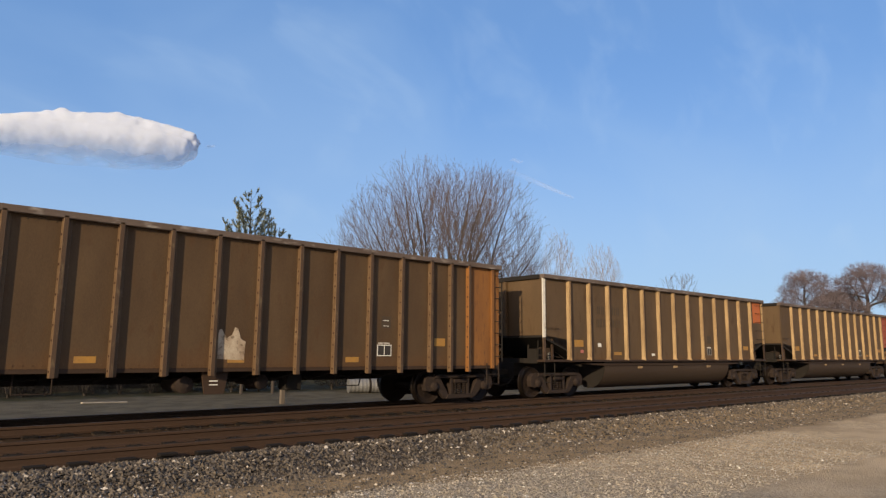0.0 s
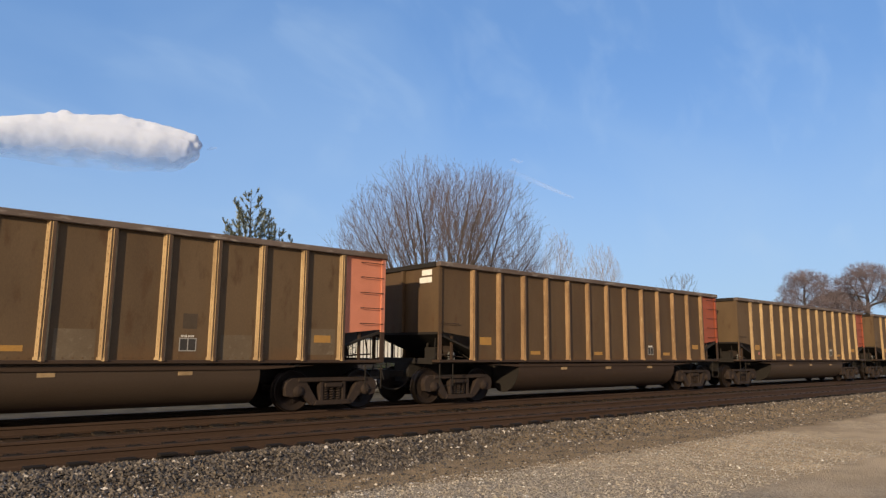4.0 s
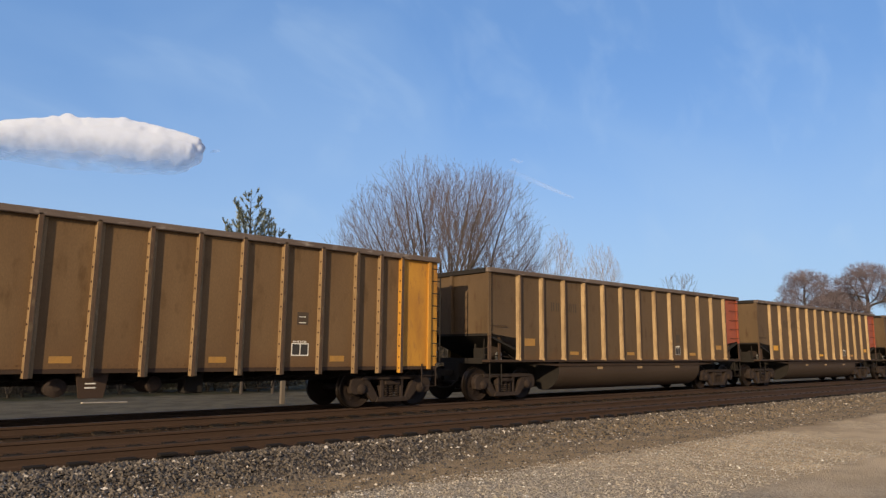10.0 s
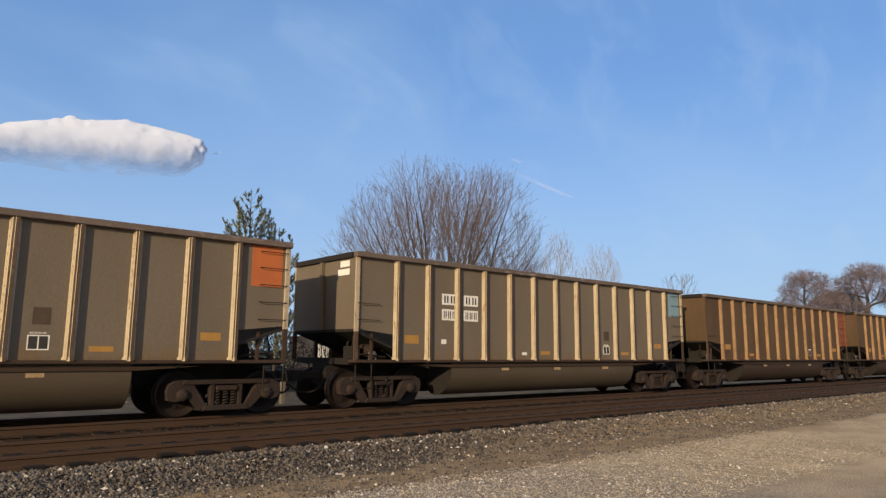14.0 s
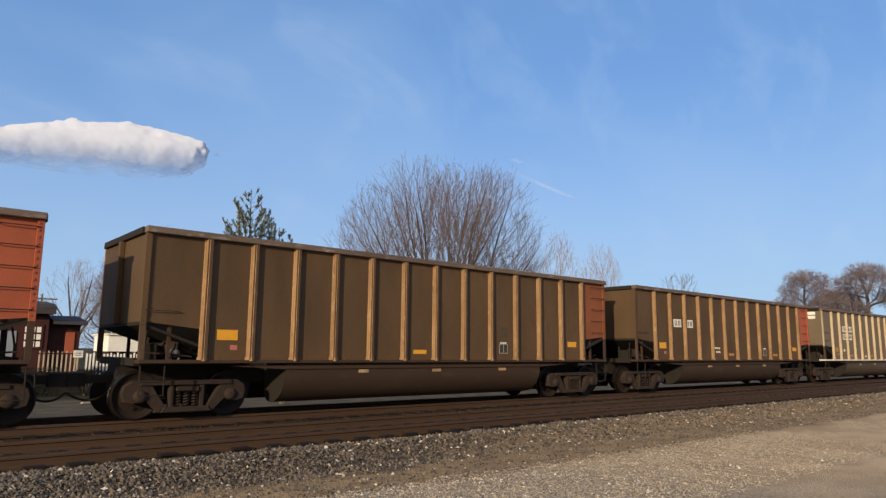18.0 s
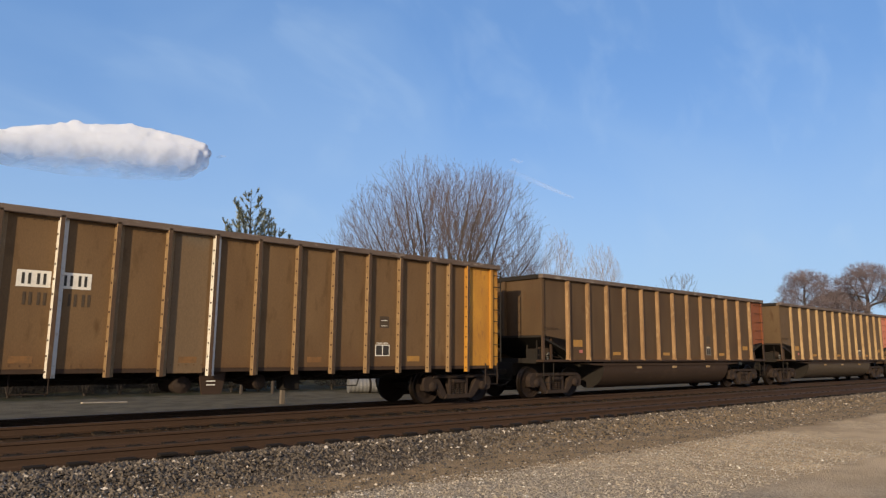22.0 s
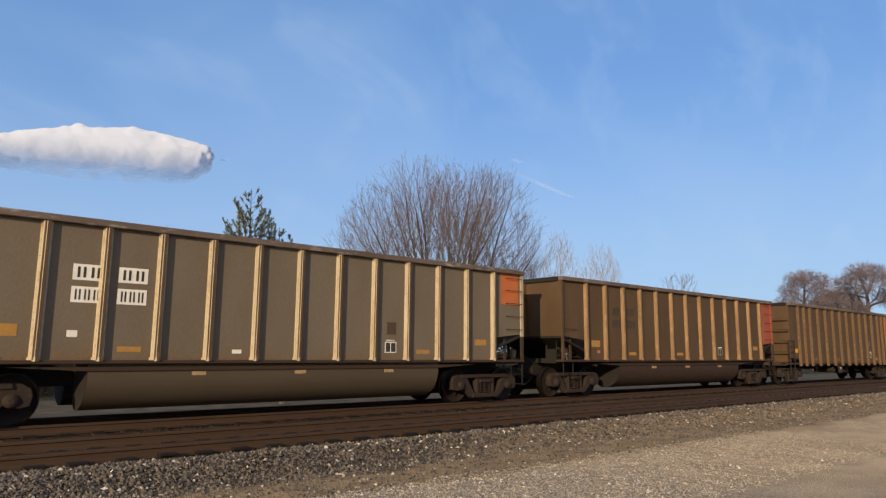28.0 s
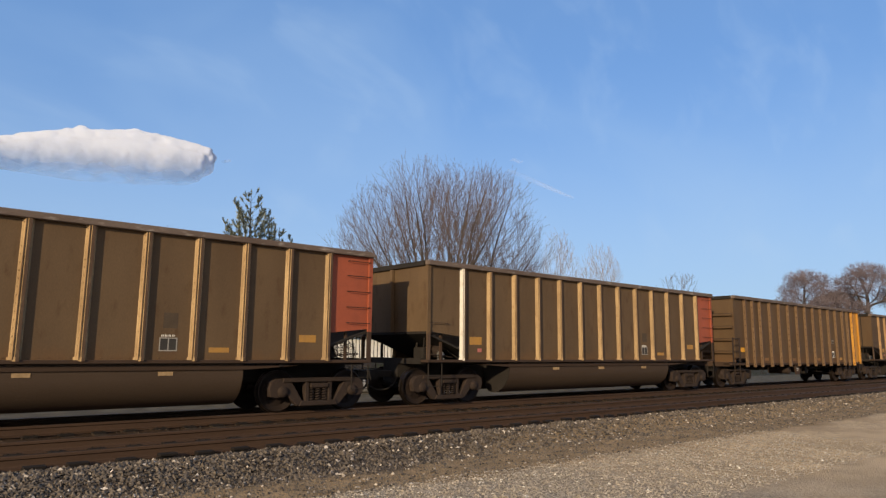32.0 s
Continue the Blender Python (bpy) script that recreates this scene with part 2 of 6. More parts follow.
# ---- mesh helpers ----
def part(name, bm, material, parent=None, label="", smooth=False):
    me = bm if isinstance(bm, bpy.types.Mesh) else bpy.data.meshes.new(name)
    if not isinstance(bm, bpy.types.Mesh):
        bmesh.ops.recalc_face_normals(bm, faces=bm.faces)
        bm.to_mesh(me)
        bm.free()
        if smooth:
            for f in me.polygons:
                f.use_smooth = True
    if material and not me.materials:
        me.materials.append(material)
    ob = new(name, me)
    if parent:
        ob.parent = parent
    if label:
        ob["label"] = label
    return ob


def empty(name, m=None):
    ob = new(name)
    ob.empty_display_size = 0.2
    if m:
        ob.matrix_basis = m
    return ob


def box(bm, x0, x1, y0, y1, z0, z1, bevel=0.0):
    v = [bm.verts.new(c) for c in ((x0, y0, z0), (x1, y0, z0), (x1, y1, z0), (x0, y1, z0), (x0, y0, z1), (x1, y0, z1), (x1, y1, z1), (x0, y1, z1))]
    fs = [bm.faces.new([v[i] for i in f]) for f in ((0, 3, 2, 1), (4, 5, 6, 7), (0, 1, 5, 4), (1, 2, 6, 5), (2, 3, 7, 6), (3, 0, 4, 7))]
    if bevel:
        bmesh.ops.bevel(bm, geom=list({e for f in fs for e in f.edges}), offset=bevel, segments=1, affect='EDGES')
    return v


def prism(bm, pts, a0, a1, axis="y"):
    """A flat outline drawn out along an axis: pts are (x, z) for y, (y, z) for x, (x, y) for z."""
    def at(p, a):
        return {"y": (p[0], a, p[1]), "x": (a, p[0], p[1]), "z": (p[0], p[1], a)}[axis]
    lo, hi = [bm.verts.new(at(p, a0)) for p in pts], [bm.verts.new(at(p, a1)) for p in pts]
    bm.faces.new(lo)
    bm.faces.new(hi[::-1])
    n = len(pts)
    for i in range(n):
        bm.faces.new((lo[i], lo[(i + 1) % n], hi[(i + 1) % n], hi[i]))


def tube(bm, pts, radius, sides=6, closed=True):
    pts = [Vector(p) for p in pts]
    rings = []
    radii = radius if isinstance(radius, (list, tuple)) else [radius] * len(pts)
    for i, p in enumerate(pts):
        d = (pts[min(i + 1, len(pts) - 1)] - pts[max(i - 1, 0)]).normalized()
        a = d.orthogonal().normalized()
        b = d.cross(a)
        rings.append([bm.verts.new(p + radii[i] * (math.cos(2 * math.pi * k / sides) * a + math.sin(2 * math.pi * k / sides) * b)) for k in range(sides)])
    for r, s in zip(rings, rings[1:]):
        off = min(range(sides), key=lambda o: sum((r[k].co - s[(k + o) % sides].co).length for k in range(sides)))
        for k in range(sides):
            bm.faces.new((r[k], r[(k + 1) % sides], s[(k + 1 + off) % sides], s[(k + off) % sides]))
    if closed:
        bm.faces.new(rings[0][::-1])
        bm.faces.new(rings[-1])


def lathe(bm, profile, sides=24):
    """Turned about the y axis: profile of (y, radius)."""
    rings = [[bm.verts.new((r * math.cos(2 * math.pi * k / sides), y, r * math.sin(2 * math.pi * k / sides))) for k in range(sides)] for y, r in profile]
    for r, s in zip(rings, rings[1:]):
        for k in range(sides):
            bm.faces.new((r[k], r[(k + 1) % sides], s[(k + 1) % sides], s[k]))
    bm.faces.new(rings[0])
    bm.faces.new(rings[-1][::-1])


def bolts(bm, places, axis="y", r=0.02, h=0.015):
    for x, y, z in places:
        box(bm, x - r, x + r, y - h, y, z - r, z + r)


# ---- the track and the ground ----
TRAIN_Y, NEAR_Y, NEAR_Z = 14.88, 11.14, 0.0
PITCH, CARS = 16.18, 46


def ground_height(x, y):
    def lerp(a, b, t):
        t = min(1, max(0, t))
        t = t * t * (3 - 2 * t)
        return a + (b - a) * t
    z = -0.47
    if y < 10.5:
        z = lerp(-0.47, -0.19, (y - 8.95) / 0.95)
    elif y < 15.9:
        z = -0.20
    elif y < 18.6:
        z = lerp(-0.20, -0.8, (y - 16.3) / 1.8)
    else:
        z = -0.8
    rough = 0.03 if 8.8 < y < 17 else 0.035
    return z + rough * noise.noise((x * 1.3, y * 1.3, 0)) + 0.02 * noise.noise((x * 5, y * 5, 3))


def ground_material():
    m = bpy.data.materials.new("trackside_ground")
    m.use_nodes = True
    nt = m.node_tree
    L = nt.links.new
    b = nt.nodes["Principled BSDF"]
    b.inputs["Roughness"].default_value = 0.95
    b.inputs["Specular IOR Level"].default_value = 0.15
    tc = nt.nodes.new("ShaderNodeTexCoord")
    sep = nt.nodes.new("ShaderNodeSeparateXYZ")
    L(tc.outputs["Object"], sep.inputs[0])

    def nz(scale, detail=4, vec=None):
        n = nt.nodes.new("ShaderNodeTexNoise")
        n.inputs["Scale"].default_value, n.inputs["Detail"].default_value = scale, detail
        L(vec or tc.outputs["Object"], n.inputs["Vector"])
        return n.outputs["Fac"]

    def mth(op, a, bb):
        n = nt.nodes.new("ShaderNodeMath")
        n.operation = op
        for i, v in enumerate((a, bb)):
            if isinstance(v, (int, float)):
                n.inputs[i].default_value = v
            else:
                L(v, n.inputs[i])
        return n.outputs[0]

    def rng(v, a, c, lo=0.0, hi=1.0):
        n = nt.nodes.new("ShaderNodeMapRange")
        n.interpolation_type = 'SMOOTHSTEP'
        for k, x in (("From Min", a), ("From Max", c), ("To Min", lo), ("To Max", hi)):
            n.inputs[k].default_value = x
        L(v, n.inputs["Value"])
        return n.outputs[0]

    def mixc(f, a, c):
        n = nt.nodes.new("ShaderNodeMix")
        n.data_type = 'RGBA'
        for k, v in (("Factor", f), ("A", a), ("B", c)):
            if isinstance(v, tuple):
                n.inputs[k].default_value = (*v, 1)
            elif isinstance(v, (int, float)):
                n.inputs[k].default_value = v
            else:
                L(v, n.inputs[k])
        return n.outputs["Result"]

    # the edge of each strip wanders
    y = mth('ADD', sep.outputs["Y"], mth('MULTIPLY', mth('SUBTRACT', nz(0.5), 0.5), 1.4))
    x = mth('ADD', sep.outputs["X"], mth('MULTIPLY', mth('SUBTRACT', nz(0.35), 0.5), 6.0))
    speck = nz(26, 3)
    vor = nt.nodes.new("ShaderNodeTexVoronoi")
    vor.inputs["Scale"].default_value = 30
    L(tc.outputs["Object"], vor.inputs["Vector"])
    gravel = mixc(rng(vor.outputs["Color"], 0.2, 0.9), (0.19, 0.154, 0.11), (0.44, 0.37, 0.272))
    dirt = mixc(rng(nz(2.2), 0.35, 0.65), (0.31, 0.222, 0.126), (0.225, 0.16, 0.09))
    dirt = mixc(rng(speck, 0.55, 0.75, 0, 0.5), dirt, (0.38, 0.3, 0.2))
    path = mixc(rng(nz(0.9, 6), 0.35, 0.7), (0.53, 0.4, 0.245), (0.37, 0.27, 0.158))
    path = mixc(rng(nz(4.5, 7), 0.45, 0.72, 0, 0.55), path, (0.27, 0.215, 0.15))
    path = mixc(rng(speck, 0.5, 0.75, 0, 0.5), path, (0.19, 0.155, 0.115))
    path = mixc(rng(nz(12, 5), 0.56, 0.7, 0, 0.6), path, (0.2, 0.15, 0.095))
    ballast = mixc(rng(vor.outputs["Color"], 0.1, 0.9), (0.035, 0.028, 0.022), (0.11, 0.09, 0.072))
    rusty = mixc(rng(nz(3), 0.3, 0.7), (0.06, 0.0375, 0.0235), (0.045, 0.0278, 0.0178))
    grass = mixc(rng(nz(1.6, 8), 0.3, 0.7), (0.045, 0.038, 0.02), (0.022, 0.024, 0.01))
    # damp darker soil in the nearest corner, pale wheel track beyond it
    damp = mixc(rng(nz(0.8, 5), 0.42, 0.6), (0.37, 0.277, 0.168), (0.48, 0.36, 0.222))
    path = mixc(rng(y, 5.9, 6.5), damp, path)
    front = mixc(rng(x, 7.5, 13), gravel, path)
    front = mixc(rng(y, 7.3, 7.9), front, dirt)
    dusty = mixc(rng(x, 6, 15), ballast, dirt)
    col = mixc(rng(y, 8.9, 9.3), front, dusty)
    col = mixc(rng(sep.outputs["Y"], 9.95, 10.3), col, rusty)
    col = mixc(rng(sep.outputs["Y"], 16.0, 16.6), col, ballast)
    road = mixc(rng(nz(1.1, 6), 0.35, 0.65), (0.112, 0.096, 0.066), (0.07, 0.06, 0.041))
    # the road's near half keeps the dark ballast tone: shade put into colour
    col = mixc(rng(y, 24.4, 25.6), col, road)
    col = mixc(rng(y, 31.8, 33.2), col, grass)
    L(col, b.inputs["Base Color"])
    bp = nt.nodes.new("ShaderNodeBump")
    bp.inputs["Strength"].default_value, bp.inputs["Distance"].default_value = 0.6, 0.04
    L(mth('ADD', vor.outputs["Distance"], speck), bp.inputs["Height"])
    L(bp.outputs[0], b.inputs["Normal"])
    return m


GROUND = ground_material()


def grid_mesh(name, xs, ys, height):
    verts = [(x, y, height(x, y)) for y in ys for x in xs]
    n = len(xs)
    faces = [(j * n + i, j * n + i + 1, (j + 1) * n + i + 1, (j + 1) * n + i) for j in range(len(ys) - 1) for i in range(n - 1)]
    me = bpy.data.meshes.new(name)
    me.from_pydata(verts, [], faces)
    for f in me.polygons:
        f.use_smooth = True
    return me


def make_ground():
    xs = [-3000, -1000, -300, -80, -30] + [-12 + 0.25 * i for i in range(250)] + [51 + 2 * i for i in range(30)] + [130, 200, 400, 900, 1800, 3500]
    ys = [-2500, -800, -200, -50, -15, -4, -1, 1, 2.5] + [3.5 + 0.2 * i for i in range(90)] + [22, 24, 27, 31, 36, 45, 60, 90, 150, 300, 700, 1500, 3500]
    ob = part("ground", grid_mesh("ground", xs, ys, ground_height), GROUND)
    tagged(ob, "gravel verge, ballast and dry grass beside the railway", "ground", kind="structure")


make_ground()


def rail_profile():
    return [(-0.076, 0), (0.076, 0), (0.076, 0.012), (0.014, 0.035), (0.009, 0.06), (0.009, 0.125), (0.037, 0.14), (0.037, 0.172), (0.03, 0.181),
            (-0.03, 0.181), (-0.037, 0.172), (-0.037, 0.14), (-0.009, 0.125), (-0.009, 0.06), (-0.014, 0.035), (-0.076, 0.012)]


def make_track(name, y, z, label):
    """Two rails on ties with plates; the rail head's top lies at z."""
    track = empty(name, pose(0, y, z))
    tagged(track, label, "railway track", kind="structure")
    for side in (-0.753, 0.753):
        bm = bmesh.new()
        prism(bm, [(side + p[0], p[1] - 0.181) for p in rail_profile()], -400, 900, "x")
        part("rail", bm, RAIL, track, "rust-brown steel rail")
        bm = bmesh.new()
        box(bm, -400, 900, side - 0.026, side + 0.026, -0.002, 0.003)
        part("running_surface", bm, RAIL_TOP, track, "worn rail head")
    bm = bmesh.new()
    box(bm, -0.11, 0.11, -1.3, 1.3, -0.37, -0.195, 0.01)
    tie = part("tie", bm, TIE, track, "dark creosoted wooden tie")
    plate_bm = bmesh.new()
    box(plate_bm, -0.12, 0.12, -0.25, 0.2, -0.195, -0.163, 0.004)
    for sx in (-0.06, 0.06):
        for sy in (-0.1, 0.1):
            box(plate_bm, sx - 0.012, sx + 0.012, sy - 0.02, sy + 0.02, -0.178, -0.15)
    plate = part("tie_plate", plate_bm, PLATE, track)
    ties = [-10 + 0.56 * i for i in range(110)]
    rng_ = random.Random(7)
    for i, x in enumerate(ties):
        t = tie if i == 0 else part("tie", tie.data, None, track)
        t.matrix_basis = pose(x + rng_.uniform(-.03, .03), rng_.uniform(-.05, .05), rng_.uniform(-.01, .008), 0, 0, rng_.uniform(-1, 1))
        for side in (-0.753, 0.753):
            p = plate if i == 0 and side < 0 else part("tie_plate", plate.data, None, track)
            p.matrix_basis = pose(x, side, 0)
    if name == "track_near":
        # near-black dashes stand for the shadowed gaps along the rail foot
        bm = bmesh.new()
        box(bm, -0.13, 0.13, -0.98, -0.845, -0.15, -0.108, 0.008)
        anchor = part("rail_anchor", bm, PLATE, track, "rail anchor darkened to stand for shadowed gaps under the rail")
        for i, x in enumerate(ties):
            a = anchor if i == 0 else part("rail_anchor", anchor.data, None, track)
            a.matrix_basis = pose(x + rng_.uniform(-.04, .04), 0, rng_.uniform(-.02, .005))
    # ties farther along the line, joined
    bm = bmesh.new()
    for x in [51.6 + 0.56 * i for i in range(270)]:
        box(bm, x - .11, x + .11, -1.3, 1.3, -0.37, -0.195)
    tagged(part("far_ties", bm, TIE, track, "row of dark wooden ties"), kind="stuff")


make_track("track_near", NEAR_Y, NEAR_Z, "empty rust-brown railway track on dirty ballast")
make_track("track_far", TRAIN_Y, 0.0, "railway track under the coal train")


def stones(name, count, region, size, material, seed, label, squash=0.7, thin=1.0):
    """Broken stones lying on the ground: small uneven lumps in one mesh."""
    r = np.random.RandomState(seed)
    base = np.array([(1, 0, 0), (-1, 0, 0), (0, 1, 0), (0, -1, 0), (0, 0, 1), (0, 0, -1)], float)
    tri = np.array([(0, 2, 4), (2, 1, 4), (1, 3, 4), (3, 0, 4), (2, 0, 5), (1, 2, 5), (3, 1, 5), (0, 3, 5)])
    V, F = [], []
    x0, x1, y0, y1 = region
    for i in range(count):
        x = x0 + (x1 - x0) * r.uniform(0, 1) ** thin
        y = r.uniform(y0, y1)
        s = size * r.uniform(0.55, 1.45)
        a = r.uniform(0, 6.28)
        c, sn = math.cos(a), math.sin(a)
        v = base * r.uniform(0.6, 1.25, (6, 1)) + r.uniform(-.3, .3, (6, 3))
        v = v * (s, s * r.uniform(.6, 1), s * squash)
        v = np.stack([v[:, 0] * c - v[:, 1] * sn, v[:, 0] * sn + v[:, 1] * c, v[:, 2]], 1)
        v += (x, y, ground_height(x, y) + s * 0.25)
        F.append(tri + 6 * i)
        V.append(v)
    me = bpy.data.meshes.new(name)
    me.from_pydata(np.concatenate(V).tolist(), [], np.concatenate(F).tolist())
    ob = part(name, me, material)
    tagged(ob, label, "gravel", kind="stuff")
    return ob


def stone_material(name, dark, light, pale):
    m = bpy.data.materials.new(name)
    m.use_nodes = True
    nt = m.node_tree
    b = nt.nodes["Principled BSDF"]
    b.inputs["Roughness"].default_value = 0.85
    g = nt.nodes.new("ShaderNodeNewGeometry")
    ramp = nt.nodes.new("ShaderNodeValToRGB")
    e = ramp.color_ramp.elements
    e[0].color, e[1].color = (*dark, 1), (*pale, 1)
    k = e.new(0.55)
    k.color = (*light, 1)
    k = e.new(0.93)
    k.color = (*light, 1)
    tc = nt.nodes.new("ShaderNodeTexCoord")
    n = nt.nodes.new("ShaderNodeTexNoise")
    n.inputs["Scale"].default_value = 40
    mix = nt.nodes.new("ShaderNodeHueSaturation")
    mr = nt.nodes.new("ShaderNodeMapRange")
    mr.inputs["To Min"].default_value, mr.inputs["To Max"].default_value = 0.6, 1.4
    L = nt.links.new
    L(g.outputs["Random Per Island"], ramp.inputs[0])
    L(tc.outputs["Object"], n.inputs["Vector"])
    L(n.outputs["Fac"], mr.inputs["Value"])
    L(mr.outputs[0], mix.inputs["Value"])
    L(ramp.outputs[0], mix.inputs["Color"])
    L(mix.outputs[0], b.inputs["Base Color"])
    return m


BALLAST = stone_material("ballast_stone", (0.018, 0.0145, 0.012), (0.118, 0.096, 0.073), (0.5, 0.45, 0.39))
PEBBLE = stone_material("pale_pebble", (0.15, 0.128, 0.1), (0.34, 0.295, 0.232), (0.64, 0.6, 0.53))
GRIME = stone_material("rusty_ballast_stone", (0.0309, 0.0199, 0.0124), (0.0553, 0.0349, 0.0216), (0.0748, 0.0513, 0.0335))
stones("ballast", 28000, (-1, 42, 8.95, 10.17), 0.031, BALLAST, 3, "grey crushed-stone ballast on the track shoulder", thin=2.4)
stones("sparse_ballast", 9000, (-2, 48, 7.7, 9.1), 0.022, BALLAST, 4, "scattered grey stones on bare dirt")
stones("pale_gravel", 30000, (3.5, 17, 4.6, 7.9), 0.0125, PEBBLE, 5, "loose pale gravel on the verge", 0.6, 1.7)
stones("coarse_gravel", 4200, (3.5, 15, 4.8, 7.6), 0.022, PEBBLE, 9, "larger pale stones on the verge", 0.6, 1.9)
stones("grimy_ballast", 5000, (-3, 42, 10.45, 16.4), 0.022, GRIME, 6, "rust-stained ballast between the rails")


# ---- the coal cars ----
_shared = {}
WHEEL_R, AXLE = 0.47, 0.90
HALF = {"tub": 7.22, "flat": 7.22}
FRONT = 6.99      # of the flat-bottomed cars
TRUCK_X = {"tub": 6.11, "flat": 6.11}
SIDE, OUT, TOP = 1.47, 1.565, 4.06
LOW = 0.92        # heights above are drawn for a taller car and brought down by this
RIBS = {"tub": [-6.015 + 1.0025 * i for i in range(13)],
        "flat": [-6.08, -5.40] + [-4.70 + 0.94 * i for i in range(11)] + [5.38, 6.02]}
RIB_Z = {"tub": (1.28, 3.93), "flat": (0.92, 3.97)}


def make_wheelset(truck, x):
    bm = bmesh.new()
    for s in (-1, 1):
        prof = [(s * 0.64, 0.12), (s * 0.67, 0.2), (s * 0.66, 0.4), (s * 0.68, 0.492), (s * 0.705, 0.492), (s * 0.72, WHEEL_R), (s * 0.815, WHEEL_R - 0.005), (s * 0.82, 0.44), (s * 0.79, 0.42), (s * 0.75, 0.33), (s * 0.77, 0.16), (s * 0.83, 0.13), (s * 0.83, 0.05)]
        lathe(bm, prof, 28)
    lathe(bm, [(-1.02, 0.075), (-0.65, 0.08), (0.65, 0.08), (1.02, 0.075)], 12)
    # hub bolts show that the wheel turns
    for s in (-1, 1):
        for k in range(6):
            a = k * math.pi / 3
            cx, cz = 0.24 * math.cos(a), 0.24 * math.sin(a)
            box(bm, cx - 0.03, cx + 0.03, s * 0.775 - 0.012, s * 0.775 + 0.012, cz - 0.03, cz + 0.03)
    ob = part("wheelset", bm, WHEEL, truck, "rusty steel wheels on an axle", smooth=False)
    ob.data.materials.append(TREAD)
    for f in ob.data.polygons:
        r = math.hypot(f.center.x, f.center.z)
        if r > 0.445:
            f.material_index = 1
    ob.matrix_basis = pose(x, 0, WHEEL_R)
    return ob


def make_truck(car, x):
    truck_bm = bmesh.new()
    box(truck_bm, -0.2, 0.2, -0.9, 0.9, 0.46, 0.74, 0.03)
    box(truck_bm, -0.13, 0.13, -0.13, 0.13, 0.74, 0.98)
    for bx in (-0.45, 0.45):
        box(truck_bm, bx - 0.06, bx + 0.06, -0.85, 0.85, 0.36, 0.5, 0.01)
    truck = part("truck", truck_bm, TRUCK, car, "dusty cast-iron two-axle truck")
    truck.matrix_basis = pose(x, 0, 0)
    for s in (-1, 1):
        y0, y1 = sorted((s * 0.93, s * 1.09))
        bm = bmesh.new()
        # top chord, the pedestal jaws round the bearings, the sloping tension members, the columns and the spring seat
        prism(bm, [(-0.92, .73), (0.92, .73), (0.90, .83), (-0.90, .83)], y0 - .03, y1 + .03)
        for q in (-1, 1):
            prism(bm, [(q * 0.74, .83), (q * 1.06, .82), (q * 1.19, .73), (q * 1.23, .59), (q * 1.19, .40), (q * 1.04, .36), (q * 0.84, .40), (q * 0.72, .60)], y0 + .005, y1 + .015)
            prism(bm, [(q * 0.69, .75), (q * 0.90, .75), (q * 0.86, .50), (q * 0.54, .16), (q * 0.38, .24)], y0 + .01, y1 - .01)
            prism(bm, [(q * 0.25, .22), (q * 0.345, .22), (q * 0.345, .76), (q * 0.25, .76)], y0, y1)
        prism(bm, [(-0.50, .155), (0.50, .155), (0.44, .275), (-0.44, .275)], y0 - .02, y1 + .02)
        bmesh.ops.bevel(bm, geom=[e for e in bm.edges if abs(e.verts[0].co.y - e.verts[1].co.y) < 1e-6], offset=0.012, segments=1, affect='EDGES')
        part("side_frame", bm, TRUCK, truck)
        for sx in (-0.17, 0, 0.17):
            if "spring" not in _shared:
                bm = bmesh.new()
                pts = [(0.058 * math.cos(a), 0.058 * math.sin(a), .27 + .31 * a / (10 * math.pi)) for a in [k * math.pi / 4 for k in range(41)]]
                tube(bm, pts, 0.02, 5)
                o = part("spring", bm, TRUCK, truck)
                _shared["spring"] = o.data
            else:
                o = part("spring", _shared["spring"], None, truck)
            o.matrix_basis = pose(sx, s * 1.02, 0)
        bm = bmesh.new()
        box(bm, -0.23, 0.23, *sorted((s * 0.94, s * 1.13)), .585, .70, 0.02)
        part("bolster_end", bm, TRUCK, truck)
        for q in (-1, 1):
            bm = bmesh.new()
            lathe(bm, sorted([(s * 0.9, 0.13), (s * 1.10, 0.135), (s * 1.13, 0.10), (s * 1.15, 0.05)]), 14)
            o = part("bearing_cap", bm, TRUCK, truck)
            o.matrix_basis = pose(q * AXLE, 0, WHEEL_R)
    make_wheelset(truck, -AXLE)
    make_wheelset(truck, AXLE)
    return truck


